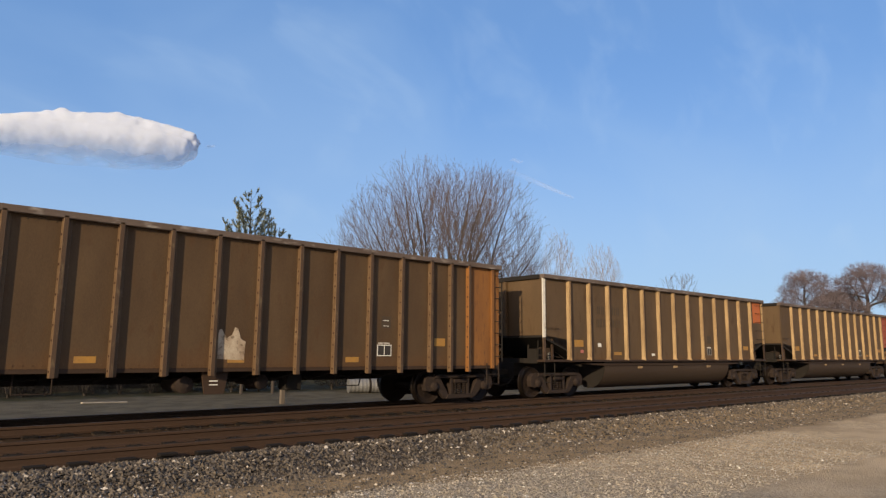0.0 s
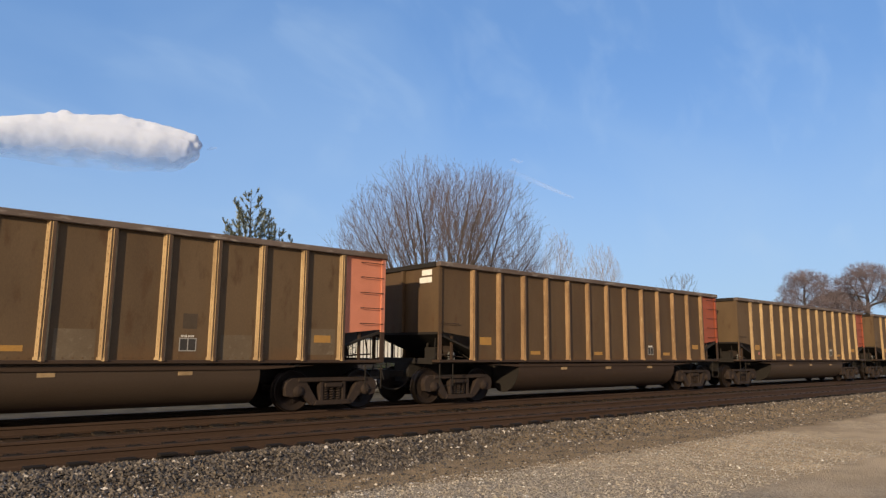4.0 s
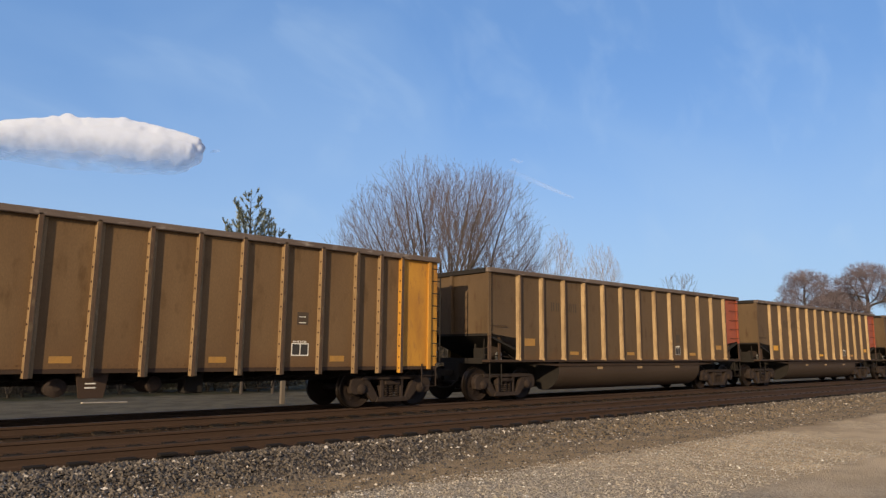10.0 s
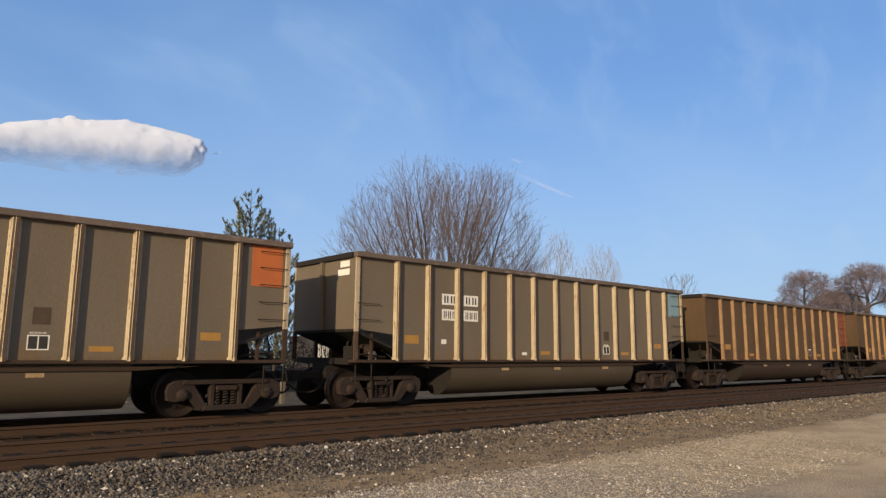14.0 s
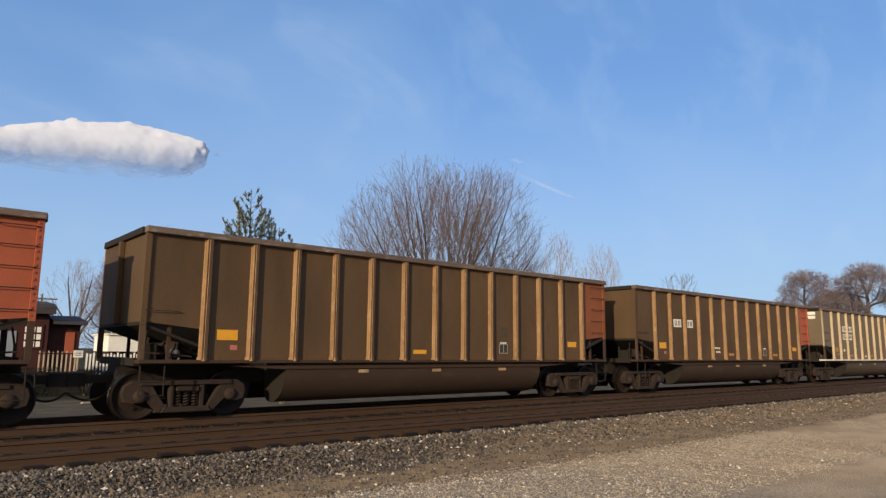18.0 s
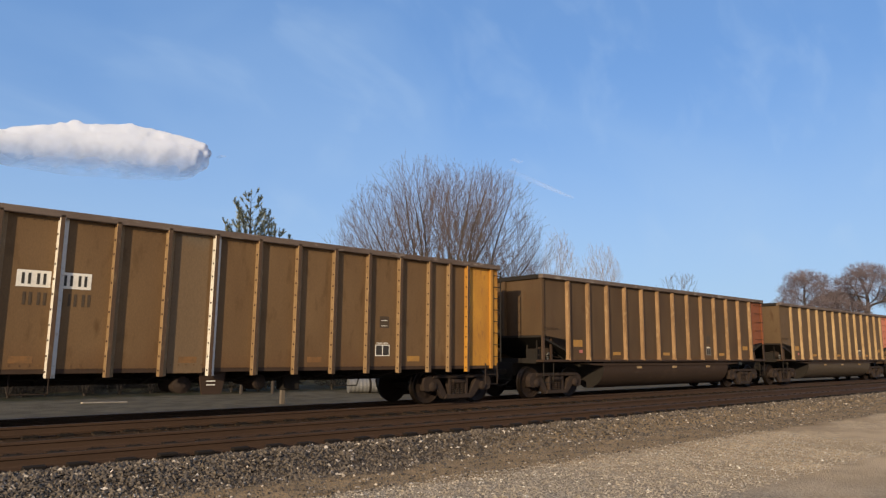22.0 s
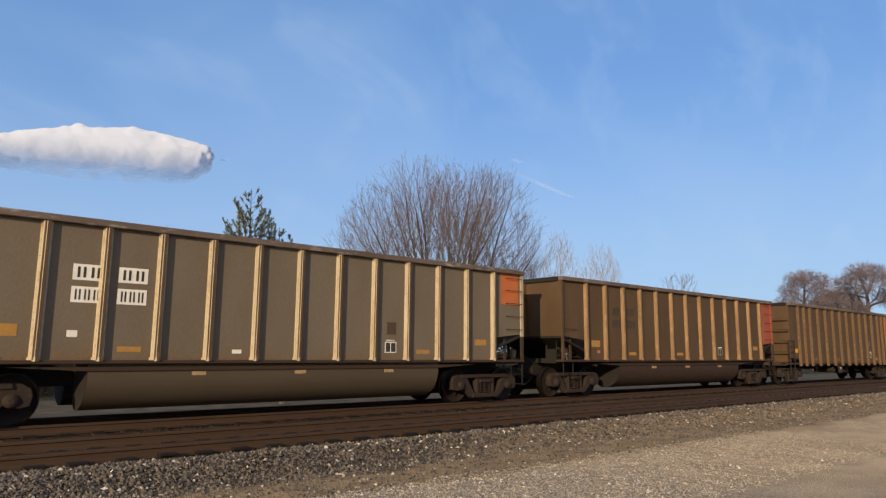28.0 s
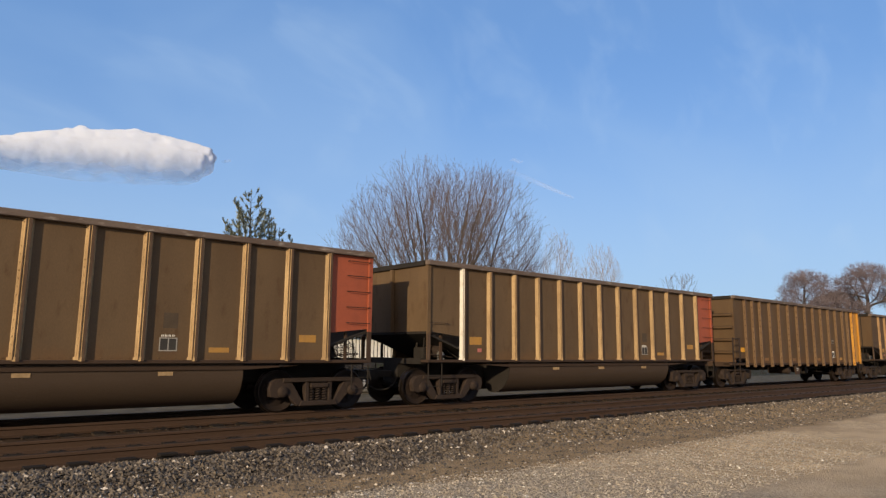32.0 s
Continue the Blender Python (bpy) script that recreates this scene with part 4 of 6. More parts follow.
# One row a car, first to last: kind, body, rib paint, end paint, owner mark, extra
B, F = "tub", "flat"
TRAIN = [
    (F, "brown", "amber", "none", "patch"), (B, "taupe", "orange_top", "faded", "white_first"), (B, "taupe", "red", "none", ""),
    (F, "ochre", "yellow", "faded", "scrawl"), (F, "ochre", "yellow", "dark", ""), (B, "taupe", "salmon", "none", "pale_patches"),
    (B, "brown", "red", "none", "endmark"), (B, "taupe", "red", "none", ""), (B, "taupe", "red", "faint", ""),
    (B, "taupe", "red_top", "faded", "green"), (B, "brown", "red", "faded", "bright"), (B, "taupe", "red", "none", ""),
    (B, "taupe", "red", "faint", "pale_patches"), (F, "ochre", "yellow", "faded", ""), (B, "taupe", "red", "faint", ""),
    (B, "taupe", "red", "faint", "bright"), (B, "taupe", "red", "odd_plates", ""), (F, "ochre", "yellow", "plates_one", ""),
    (B, "grey", "orange_top", "plates", "low"), (B, "grey", "blue_top", "plates", "low"), (B, "brown", "rusty", "faint", ""),
    (B, "brown", "red", "none", ""), (B, "brown", "brick", "plates_one", "chalk"), (B, "taupe", "red", "none", "tubscrawl"),
    (B, "brown", "rusty", "none", "bright"), (B, "brown", "brick", "plates_one", "bright"), (B, "grey", "orange_top", "plates", "white_sill"),
    (F, "brown", "amber", "plates_one", ""), (F, "ochre", "yellow", "plates_one", ""), (F, "ochre", "yellow", "plates_one", "white_mid"),
    (B, "brown", "rusty", "none", ""), (B, "taupe", "salmon", "none", "grey_tub"), (F, "ochre", "yellow", "plates_one", ""),
    (B, "brown", "rusty", "none", "pale_patches"), (B, "brown", "rusty", "none", "white_tenth"), (B, "brown", "red", "none", "white_some"),
    (B, "taupe", "red", "none", ""), (B, "grey", "orange_top", "plates", "low"), (B, "brown", "red", "dark", ""),
    (F, "brown", "amber", "faded", ""), (F, "ochre", "yellow", "plates_one", ""), (B, "taupe", "orange", "faded", ""),
    (B, "taupe", "red", "none", ""), (B, "taupe", "red", "none", "white_one"), (F, "brown", "yellow", "none", ""), (B, "brown", "red", "none", ""),
]
BODY = {"taupe": TAUPE, "brown": BROWN, "grey": GREY, "ochre": OCHRE}
RIBPAINT = {"taupe": RIB, "brown": RIB_BROWN, "grey": RIB_PALE, "ochre": RIB_OCHRE}
ENDPAINT = {"amber": AMBER, "orange_top": ORANGE, "red": RED, "red_top": RED, "yellow": YELLOW, "blue_top": BLUE, "brick": BRICK, "rusty": RUSTY, "salmon": SALMON, "orange": ORANGE}
WORDS = {"taupe": "dusty taupe", "brown": "rust-brown", "grey": "light grey", "ochre": "dusty ochre"}
ENDWORDS = {"amber": "dirty amber", "orange_top": "orange upper", "red": "orange-red", "red_top": "red upper", "yellow": "yellow", "blue_top": "faded blue upper", "brick": "brick-red", "rusty": "rust-red", "salmon": "faded salmon", "orange": "orange"}


def paint(ob, material):
    ob.material_slots[0].link = 'OBJECT'
    ob.material_slots[0].material = material


def dress(car, i, kind, body, end, mark, extra):
    """The paint and markings that set one car apart."""
    whole = end.endswith("_top")
    for o in list(car.children):
        n = o.name.split(".")[0]
        if n == "side_sheet":
            paint(o, BODY[body])
        elif n in ("corner_sheet", "end_rib", "end_wall", "end_post"):
            own = o["end"] == 1 and not whole
            paint(o, ENDPAINT[end] if own else BODY[body])
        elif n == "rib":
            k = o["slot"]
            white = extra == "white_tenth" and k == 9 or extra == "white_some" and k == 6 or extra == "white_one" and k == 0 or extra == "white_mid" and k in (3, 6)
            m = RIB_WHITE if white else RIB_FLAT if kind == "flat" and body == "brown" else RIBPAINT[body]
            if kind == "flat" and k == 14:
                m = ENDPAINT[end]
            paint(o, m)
        elif n == "corner_post":
            paint(o, RIB_WHITE if extra == "white_first" and o["corner"] == -1 else (BODY[body] if body != "grey" else RIB_PALE) if o["corner"] == -1 else ENDPAINT[end] if o["corner"] == 1 and not whole else RIBPAINT[body])
        elif n == "tub":
            paint(o, GREY_TUB if extra == "grey_tub" or body == "grey" else TUB_RED if body == "brown" else TUB)
        elif n == "grab_iron" and o["upper"] and body != "grey":
            bpy.data.objects.remove(o)
        elif n == "side_sill" and extra == "white_sill":
            paint(o, RIB_WHITE)
    if whole:
        x0, x1 = (6.35, 7.06)
        plate(car, "end_panel", x0, x1, 3.0, 3.9, ENDPAINT[end], ENDWORDS[end] + " panel")
    r = random.Random(100 + i)
    hi, lo = (REFLECT, REFLECT) if extra == "bright" else (REFLECT_DIM, REFLECT_DIM)
    if kind == "tub":
        mid = [a + 0.53 for a in RIBS["tub"][:-1]]
        plate(car, "reflector", mid[0] - 0.24, mid[0] + 0.20, 1.72, 1.93, REFLECT_DIM if extra in ("low", "") else hi, "orange-yellow reflector patch")
        for k in (2, 5, 9):
            if r.random() < 0.85:
                plate(car, "reflector", mid[k] - 0.2, mid[k] + 0.22, 1.44, 1.54, lo if r.random() < 0.6 else REFLECT_DIM)
        plate(car, "reflector", mid[11] - 0.2, mid[11] + 0.22, 1.70, 1.86, hi, "orange-yellow reflector patch")
        if r.random() < 0.5:
            plate(car, "tag", mid[0] + 0.05, mid[0] + 0.2, 1.5, 1.6, PINK)
        if extra == "green":
            for k, a, b, z in ((5, -.26, .26, 1.58),):
                plate(car, "overpaint", mid[k] + a, mid[k] + b, 1.3, z + .12, MOSS, "greenish overpaint", 0.002)
        if extra == "pale_patches":
            for k, z in ((0, 1.78), (3, 1.6), (6, 1.6), (9, 1.55), (11, 1.75)):
                plate(car, "clean_patch", mid[k] - 0.34, mid[k] + 0.34, z - 0.33, z + 0.25, CLEANED, "cleaned patch", 0.002)
        stencil_box(car, mid[8] + 0.0, 1.6, material=BLUEMARK if body in ("brown", "taupe") else WHITE)
        plate(car, "dark_panel", mid[8] - 0.12, mid[8] + 0.16, 1.95, 2.25, FADED, depth=0.003)
        xs = (mid[1] + 0.24, mid[2] + 0.06) if mark != "plates_one" else (mid[1] + 0.18, mid[2] + 0.06)
    else:
        rb = RIBS["flat"]
        mid = [(a + b) / 2 + 0.03 for a, b in zip(rb, rb[1:])]
        for k in ((3, 6, 9) if i in (0, 3, 17, 28) else (2, 5, 8)):
            plate(car, "reflector", mid[k] - 0.17, mid[k] + 0.19, 1.22, 1.34, REFLECT_OLD if (i + k) % 3 else lo)
        plate(car, "reflector", -6.52, -6.20, 1.62, 1.8, REFLECT, "orange-yellow reflector patch")
        stencil_box(car, mid[10] - 0.02, 1.52, 0.42, 0.27)
        plate(car, "dark_panel", mid[10] - 0.12, mid[10] + 0.16, 2.12, 2.4, FADED, depth=0.003)
        for z in (2.16, 2.3):
            plate(car, "line_of_writing", mid[10] - 0.07, mid[10] + 0.1, z - .007, z + .007, WHITE, depth=0.007)
        plate(car, "reflector", *((mid[12] - 0.2, mid[12] + 0.16, 1.66, 1.86) if i in (0, 3, 17, 28) else (mid[11] - .2, mid[11] + .18, 1.24, 1.37)), lo)
        xs = (mid[2] + 0.12, mid[3] - 0.12)
    w = 0.26
    if mark in ("plates", "plates_one"):
        for j, x in enumerate(xs):
            x -= (.2 if mark == "plates_one" else .05) if kind == "tub" else .06
            for row, z in enumerate((2.98, 2.54) if mark != "plates_one" else (2.72, 0) if kind == "tub" else (2.79, 0)):
                if mark == "plates_one" and row:
                    continue
                a, b = x - w - 0.05 * j + .03, x + w - 0.05 * j + .03
                plate(car, "mark_plate", a, b, z - 0.14, z + 0.15, WHITE, "white plate with dark painted characters")
                bars(car, a + 0.03, b - 0.03, z - 0.1, z + 0.11, 3 if row else 2, DARKMARK, i * 7 + j + 2 * row)
        if mark == "plates_one":
            for j, x in enumerate(xs):
                bars(car, x - w + 0.04, x + w - 0.04, 2.3, 2.54, 2, FADED, i * 5 + j)
    elif mark == "odd_plates":
        for x, z, n in ((xs[0] - .02, 2.98, 2), (xs[1] + .08, 2.5, 3)):
            plate(car, "mark_plate", x - .22, x + .24, z - 0.13, z + 0.13, CLEANED, "pale plate with dark painted characters")
            bars(car, x - .2, x + .22, z - 0.1, z + 0.1, n, DARKMARK, i)
        bars(car, xs[0] - .25, xs[0] + .2, 2.4, 2.62, 3, FADED, i)
    elif mark in ("faded", "dark", "faint", "blue"):
        m = {"faded": FADED_OCHRE if body == "ochre" else FADED, "faint": FADED, "dark": DARKMARK, "blue": BLUEMARK}[mark]
        for j, x in enumerate(xs):
            z, a = (2.86, x - .12) if kind == "tub" else (2.70, x)
            bars(car, a - w + 0.03, a + w - 0.03, z, z + .29, 2, m, i + j)
            if mark != "faint":
                bars(car, a - w, a + w, z - .44, z - .16, 3, m, i + 3 + j)
    if extra in ("low", "white_sill", "white_first"):
        plate(car, "tag", mid[1] - 0.05, mid[1] + 0.12, 1.72, 1.84, WHITE)
        plate(car, "tag", mid[4], mid[4] + 0.2, 1.42, 1.5, WHITE)
    if extra == "white_mid":
        plate(car, "grey_panel", RIBS["flat"][5] + 0.13, RIBS["flat"][6] - 0.13, 1.12, 3.88, GREY, "grey replacement panel", 0.003)
    if mark == "plates" or extra == "endmark":
        bm = bmesh.new()
        box(bm, -7.226, -7.219, -1.2, -0.78, 3.4, 3.55)
        box(bm, -7.226, -7.219, -1.2, -0.68, 3.2, 3.35)
        part("end_mark", bm, WHITE, car, "white end marking")
    if extra in ("tubscrawl",):
        bm = bmesh.new()
        for k in range(8):
            x, q = -0.3 + 0.18 * k, r.uniform(-.04, .04)
            tube(bm, [(x + q, -1.412, 1.02 + .03 * (k % 2)), (x - q * .5, -1.40, .86)], 0.011, 4)
            tube(bm, [(x - .06, -1.412, .95 + q), (x + .11, -1.412, .94 - q)], 0.010, 4)
            if k % 3 == 0:
                tube(bm, [(x, -1.412, 1.03), (x + .09, -1.412, .98), (x + .02, -1.412, .94), (x + .1, -1.41, .9), (x, -1.40, .86)], 0.009, 4)
        part("tub_scrawl", bm, WHITE, car, "white painted scrawl")
    if extra == "scrawl":
        bm = bmesh.new()
        for k in range(4):
            cx, cz, q0 = -1.38 + 0.94 * k, 1.42, .29
            pts = [(cx + q0 * math.cos(a) * (1 + .25 * math.sin(3 * a + 2.1 * k)), -SIDE - 0.004, cz + q0 * 1.05 * math.sin(a) * (1 + .2 * math.cos(4 * a + k))) for a in [q * 0.3307 for q in range(20)]]
            tube(bm, pts, 0.016, 4)
            if k != 1:
                fill = bmesh.new()
                prism(fill, [(p[0], p[2]) for p in pts[:-1]], -SIDE - .002, -SIDE + .002)
                part("scrawl_fill", fill, FADED, car).matrix_basis = pose(0, 0, cz * (LOW - 1))
        part("scrawl", bm, WHITE, car, "hand-painted loops").matrix_basis = pose(0, 0, 1.42 * (LOW - 1))
    if extra == "chalk":
        bm = bmesh.new()
        tube(bm, [(mid[7] + .22 - .05 * math.sin(q * .7), -SIDE - .004, 1.32 + .07 * q) for q in range(6)], .014, 4)
        part("chalk_stroke", bm, CLEANED, car, "faint curved chalk stroke")
        bm = bmesh.new()
        tube(bm, [(mid[8] - .28 + .08 * q, -SIDE - .004, 1.4 + (.17 if q % 2 else -.1) + .03 * q) for q in range(7)], .02, 4)
        part("chalk_scribble", bm, CLEANED, car, "faint pale scribble")
        for k, z in ((2, 1.5), (3, 1.55), (1, 1.5)):
            plate(car, "rubbed_patch", mid[k] - .27, mid[k] + .2, z - .16, z + .2, CLEANED, "rubbed patch", 0.002)
    if i == 25:
        for q, z in ((0, 1.72), (.06, 1.56)):
            bars(car, mid[4] - .3 + q, mid[4] + .1, z, z + .07, 3, WHITE, i)
    if extra == "patch":
        bm = bmesh.new()
        prism(bm, [(0.02, 1.2), (0.64, 1.16), (0.66, 1.55), (0.56, 1.6), (0.48, 1.82), (0.42, 1.84), (0.36, 1.68), (0.26, 1.62), (0.2, 1.68), (0.14, 1.8), (0.09, 1.78), (0.04, 1.55)], -SIDE - 0.005, -SIDE)
        part("paint_patch", bm, PATCH, car, "white paint patch").matrix_basis = pose(mid[6] - 0.46, 0, 0)
    belly = "with round belly" if kind == "tub" else "with open underframe"
    tagged(car, f"{WORDS[body]} coal gondola {belly} and {ENDWORDS[end]} end", "rail car", "cars of the coal train")


lowered = set()


def bring_down(car, low):
    """Brings all heights of a car but those of its wheels to their true measure."""
    for o in car.children_recursive:
        if o.name.startswith("wheelset"):
            continue
        x, y, z = o.location
        o.location = (x, y, WHEEL_R if o.name.startswith("bearing_cap") else z * low)
        if o.data.name not in lowered:
            lowered.add(o.data.name)
            o.data.transform(Matrix.Diagonal((1, 1, low, 1)))


def make_train():
    proto = {"tub": make_tub_car(), "flat": make_flat_car()}
    bring_down(proto["tub"], LOW)
    bring_down(proto["flat"], LOW + 0.018)
    used, cars = set(), []
    for i, (kind, body, end, mark, extra) in enumerate(TRAIN):
        if kind in used:
            car = copy_thing(proto[kind], pose(car_x(i, 0), TRAIN_Y, 0))
        else:
            used.add(kind)
            car = proto[kind]
            if i == 0 or kind == "tub":
                pristine[kind] = copy_thing(car, pose(0, -50, 0))
                proto[kind] = pristine[kind]
            car.matrix_basis = pose(car_x(i, 0), TRAIN_Y, 0)
        dress(car, i, kind, body, end, mark, extra)
        cars.append(car)
    for ob in pristine.values():
        for o in list(ob.children_recursive) + [ob]:
            bpy.data.objects.remove(o)
    return cars


pristine = {}


def run(t):
    """How far the train has come after t seconds: it gains a little speed, with a slight surge now and then."""
    surge = np.interp(t, (0, 6, 10, 12, 14, 17, 18, 19, 21, 22, 23, 24, 24.6, 25, 27.5, 29, 30, 32), (.05, .05, -.04, .02, -.12, 0, .06, .2, .1, .14, .34, .2, .04, -.17, -.08, -.08, -.03, .1))
    return 21.2231 * t + 0.0047013 * t * t + float(surge)


def car_x(i, t):
    return (6.355 if TRAIN[i][0] == "tub" else 6.26) + PITCH * i - run(t)


cars = make_train()


# ---- beyond the track ----
def bare_tree(name, place, puffs, seed, material, label, count=700, step=0.35, trunk=1.5, thick=0.3, fine=0.00016, twig=0.6, power=2.2, sprays=3, fuzz=0):
    """A leafless tree: limbs grow step by step from the trunk towards points spread through the crown, forking as they go, and end in fine twigs.
    puffs: rounded masses of the crown (x, y, z, half width, half height)."""
    r = np.random.RandomState(seed)
    least = math.hypot(place[0], place[1]) * fine
    sizes = np.array([p[3] ** 2 * p[4] for p in puffs])
    goals = []
    for p, k in zip(puffs, np.maximum(20, count * sizes / sizes.sum()).astype(int)):
        while k > 0:
            q = r.uniform(-1, 1, 3)
            if (np.abs(q) ** power).sum() < 1 and p[2] + q[2] * p[4] > trunk:
                goals.append((p[0] + q[0] * p[3], p[1] + q[1] * p[3], p[2] + q[2] * p[4]))
                k -= 1
    goals = np.array(goals)
    nodes = [np.array((0.03 * math.sin(3 * z), 0.0, z)) for z in np.arange(-.3, trunk + .01, step)]
    parent = [max(0, k - 1) for k in range(len(nodes))]
    way = [np.array((0.0, 0.0, 1.0)) for _ in nodes]
    apart = np.linalg.norm(goals[:, None] - np.array(nodes)[None], axis=2)
    near, gap = apart.argmin(1), apart.min(1)
    shoots = {}
    for _ in range(90):
        if not len(goals):
            break
        pull = {}
        for g, k in zip(goals, near):
            d = g - nodes[k]
            pull.setdefault(int(k), []).append(d / (np.linalg.norm(d) + 1e-6))
        fresh = []
        for k, ds in pull.items():
            shoots[k] = shoots.get(k, 0) + 1
            d = np.mean(ds, 0)
            d = d / (np.linalg.norm(d) + 1e-6) + 0.8 * way[k] + r.normal(0, .08, 3) + (0, 0, .06)
            d /= np.linalg.norm(d)
            nodes.append(nodes[k] + d * step)
            parent.append(k)
            way.append(d)
            fresh.append(len(nodes) - 1)
        apart = np.linalg.norm(goals[:, None] - np.array([nodes[k] for k in fresh])[None], axis=2)
        best, b = apart.min(1), apart.argmin(1)
        closer = best < gap
        near = np.where(closer, np.array(fresh)[b], near)
        gap = np.where(closer, best, gap)
        spent = np.array([shoots.get(int(k), 0) >= 3 for k in near])
        keep = (gap > step * 1.25) & ~spent
        goals, near, gap = goals[keep], near[keep], gap[keep]
        if len(nodes) > 9000:
            break
    n = len(nodes)
    area, kin = np.zeros(n), np.zeros(n, int)
    for k in range(n - 1, 0, -1):
        if kin[k] == 0:
            area[k] = 1
        if parent[k] != k:
            area[parent[k]] += area[k]
            kin[parent[k]] += 1 + kin[k]
    radius = thick * np.sqrt(area / max(area[0], 1)) ** 1.05
    V, Fc, TV, TF = [], [], [], []

    def seg(p, q, ra, rb, sides, verts, faces):
        d = Vector(q) - Vector(p)
        a = d.orthogonal().normalized()
        b = d.normalized().cross(a)
        i0 = len(verts)
        for c, rad in ((Vector(p), float(ra)), (Vector(q), float(rb))):
            for k in range(sides):
                t = 2 * math.pi * k / sides
                verts.append(tuple(c + rad * (math.cos(t) * a + math.sin(t) * b)))
        for k in range(sides):
            faces.append((i0 + k, i0 + (k + 1) % sides, i0 + sides + (k + 1) % sides, i0 + sides + k))

    for k in range(1, n):
        big = radius[k] > 0.045
        seg(nodes[parent[k]], nodes[k], max(least, min(radius[parent[k]], radius[k] * 1.35)), max(least, radius[k]), 6 if big else 3, TV if big else V, TF if big else Fc)
        if kin[k] < 4:
            for _ in range(sprays if kin[k] == 0 else 1):
                d = way[k] + r.normal(0, .36, 3) + (0, 0, .35)
                d = d / np.linalg.norm(d) * twig * r.uniform(.6, 1.25)
                m = nodes[k] + d * .55 + r.normal(0, .03, 3)
                seg(nodes[k], m, least, least * .85, 3, V, Fc)
                seg(m, nodes[k] + d + (0, 0, .04), least * .85, least * .45, 3, V, Fc)
    # the haze of the finest twigs, thickest along the upper rim of each mass
    for p in puffs:
        for _ in range(fuzz):
            q = r.normal(0, 1, 3)
            q *= r.uniform(.35, 1.06) / np.linalg.norm(q)
            at = np.array(p[:3]) + q * (p[3], p[3], p[4])
            d = q + (0, 0, .55) + r.normal(0, .35, 3)
            d *= r.uniform(.3, .75) / np.linalg.norm(d)
            w = np.cross(d, r.normal(0, 1, 3))
            w *= .02 / (np.linalg.norm(w) + 1e-6)
            i0 = len(V)
            V.extend([tuple(at - w), tuple(at + w), tuple(at + d)])
            Fc.append((i0, i0 + 1, i0 + 2))
    tree = empty(name, pose(*place))
    for nm, vv, ff, mm in (("trunk", TV, TF, BARK), ("crown", V, Fc, material)):
        me = bpy.data.meshes.new(nm)
        me.from_pydata(vv, [], ff)
        o = part(nm, me, mm, tree)
        if nm == "crown":
            o["kind"] = "stuff"
    tagged(tree, label, "tree")
    return tree


def broad_crown(height, width, seed, count=15, size=1.6):
    """Flattened puffs over a wide dome, the highest in the middle."""
    r = random.Random(seed)
    out = []
    for k in range(count):
        d = math.sqrt((k + .5) / count)
        a = 2.4 * k + r.uniform(-.3, .3)
        s = size * r.uniform(.8, 1.2)
        out.append((d * width * math.cos(a), d * width * math.sin(a), height - s * .7 - height * .42 * d ** 2.2 * r.uniform(.75, 1.1), s, s * .68))
    return out


def place_at(az, dist, z=-0.8):
    return (dist * math.sin(radians(az)), dist * math.cos(radians(az)), z)


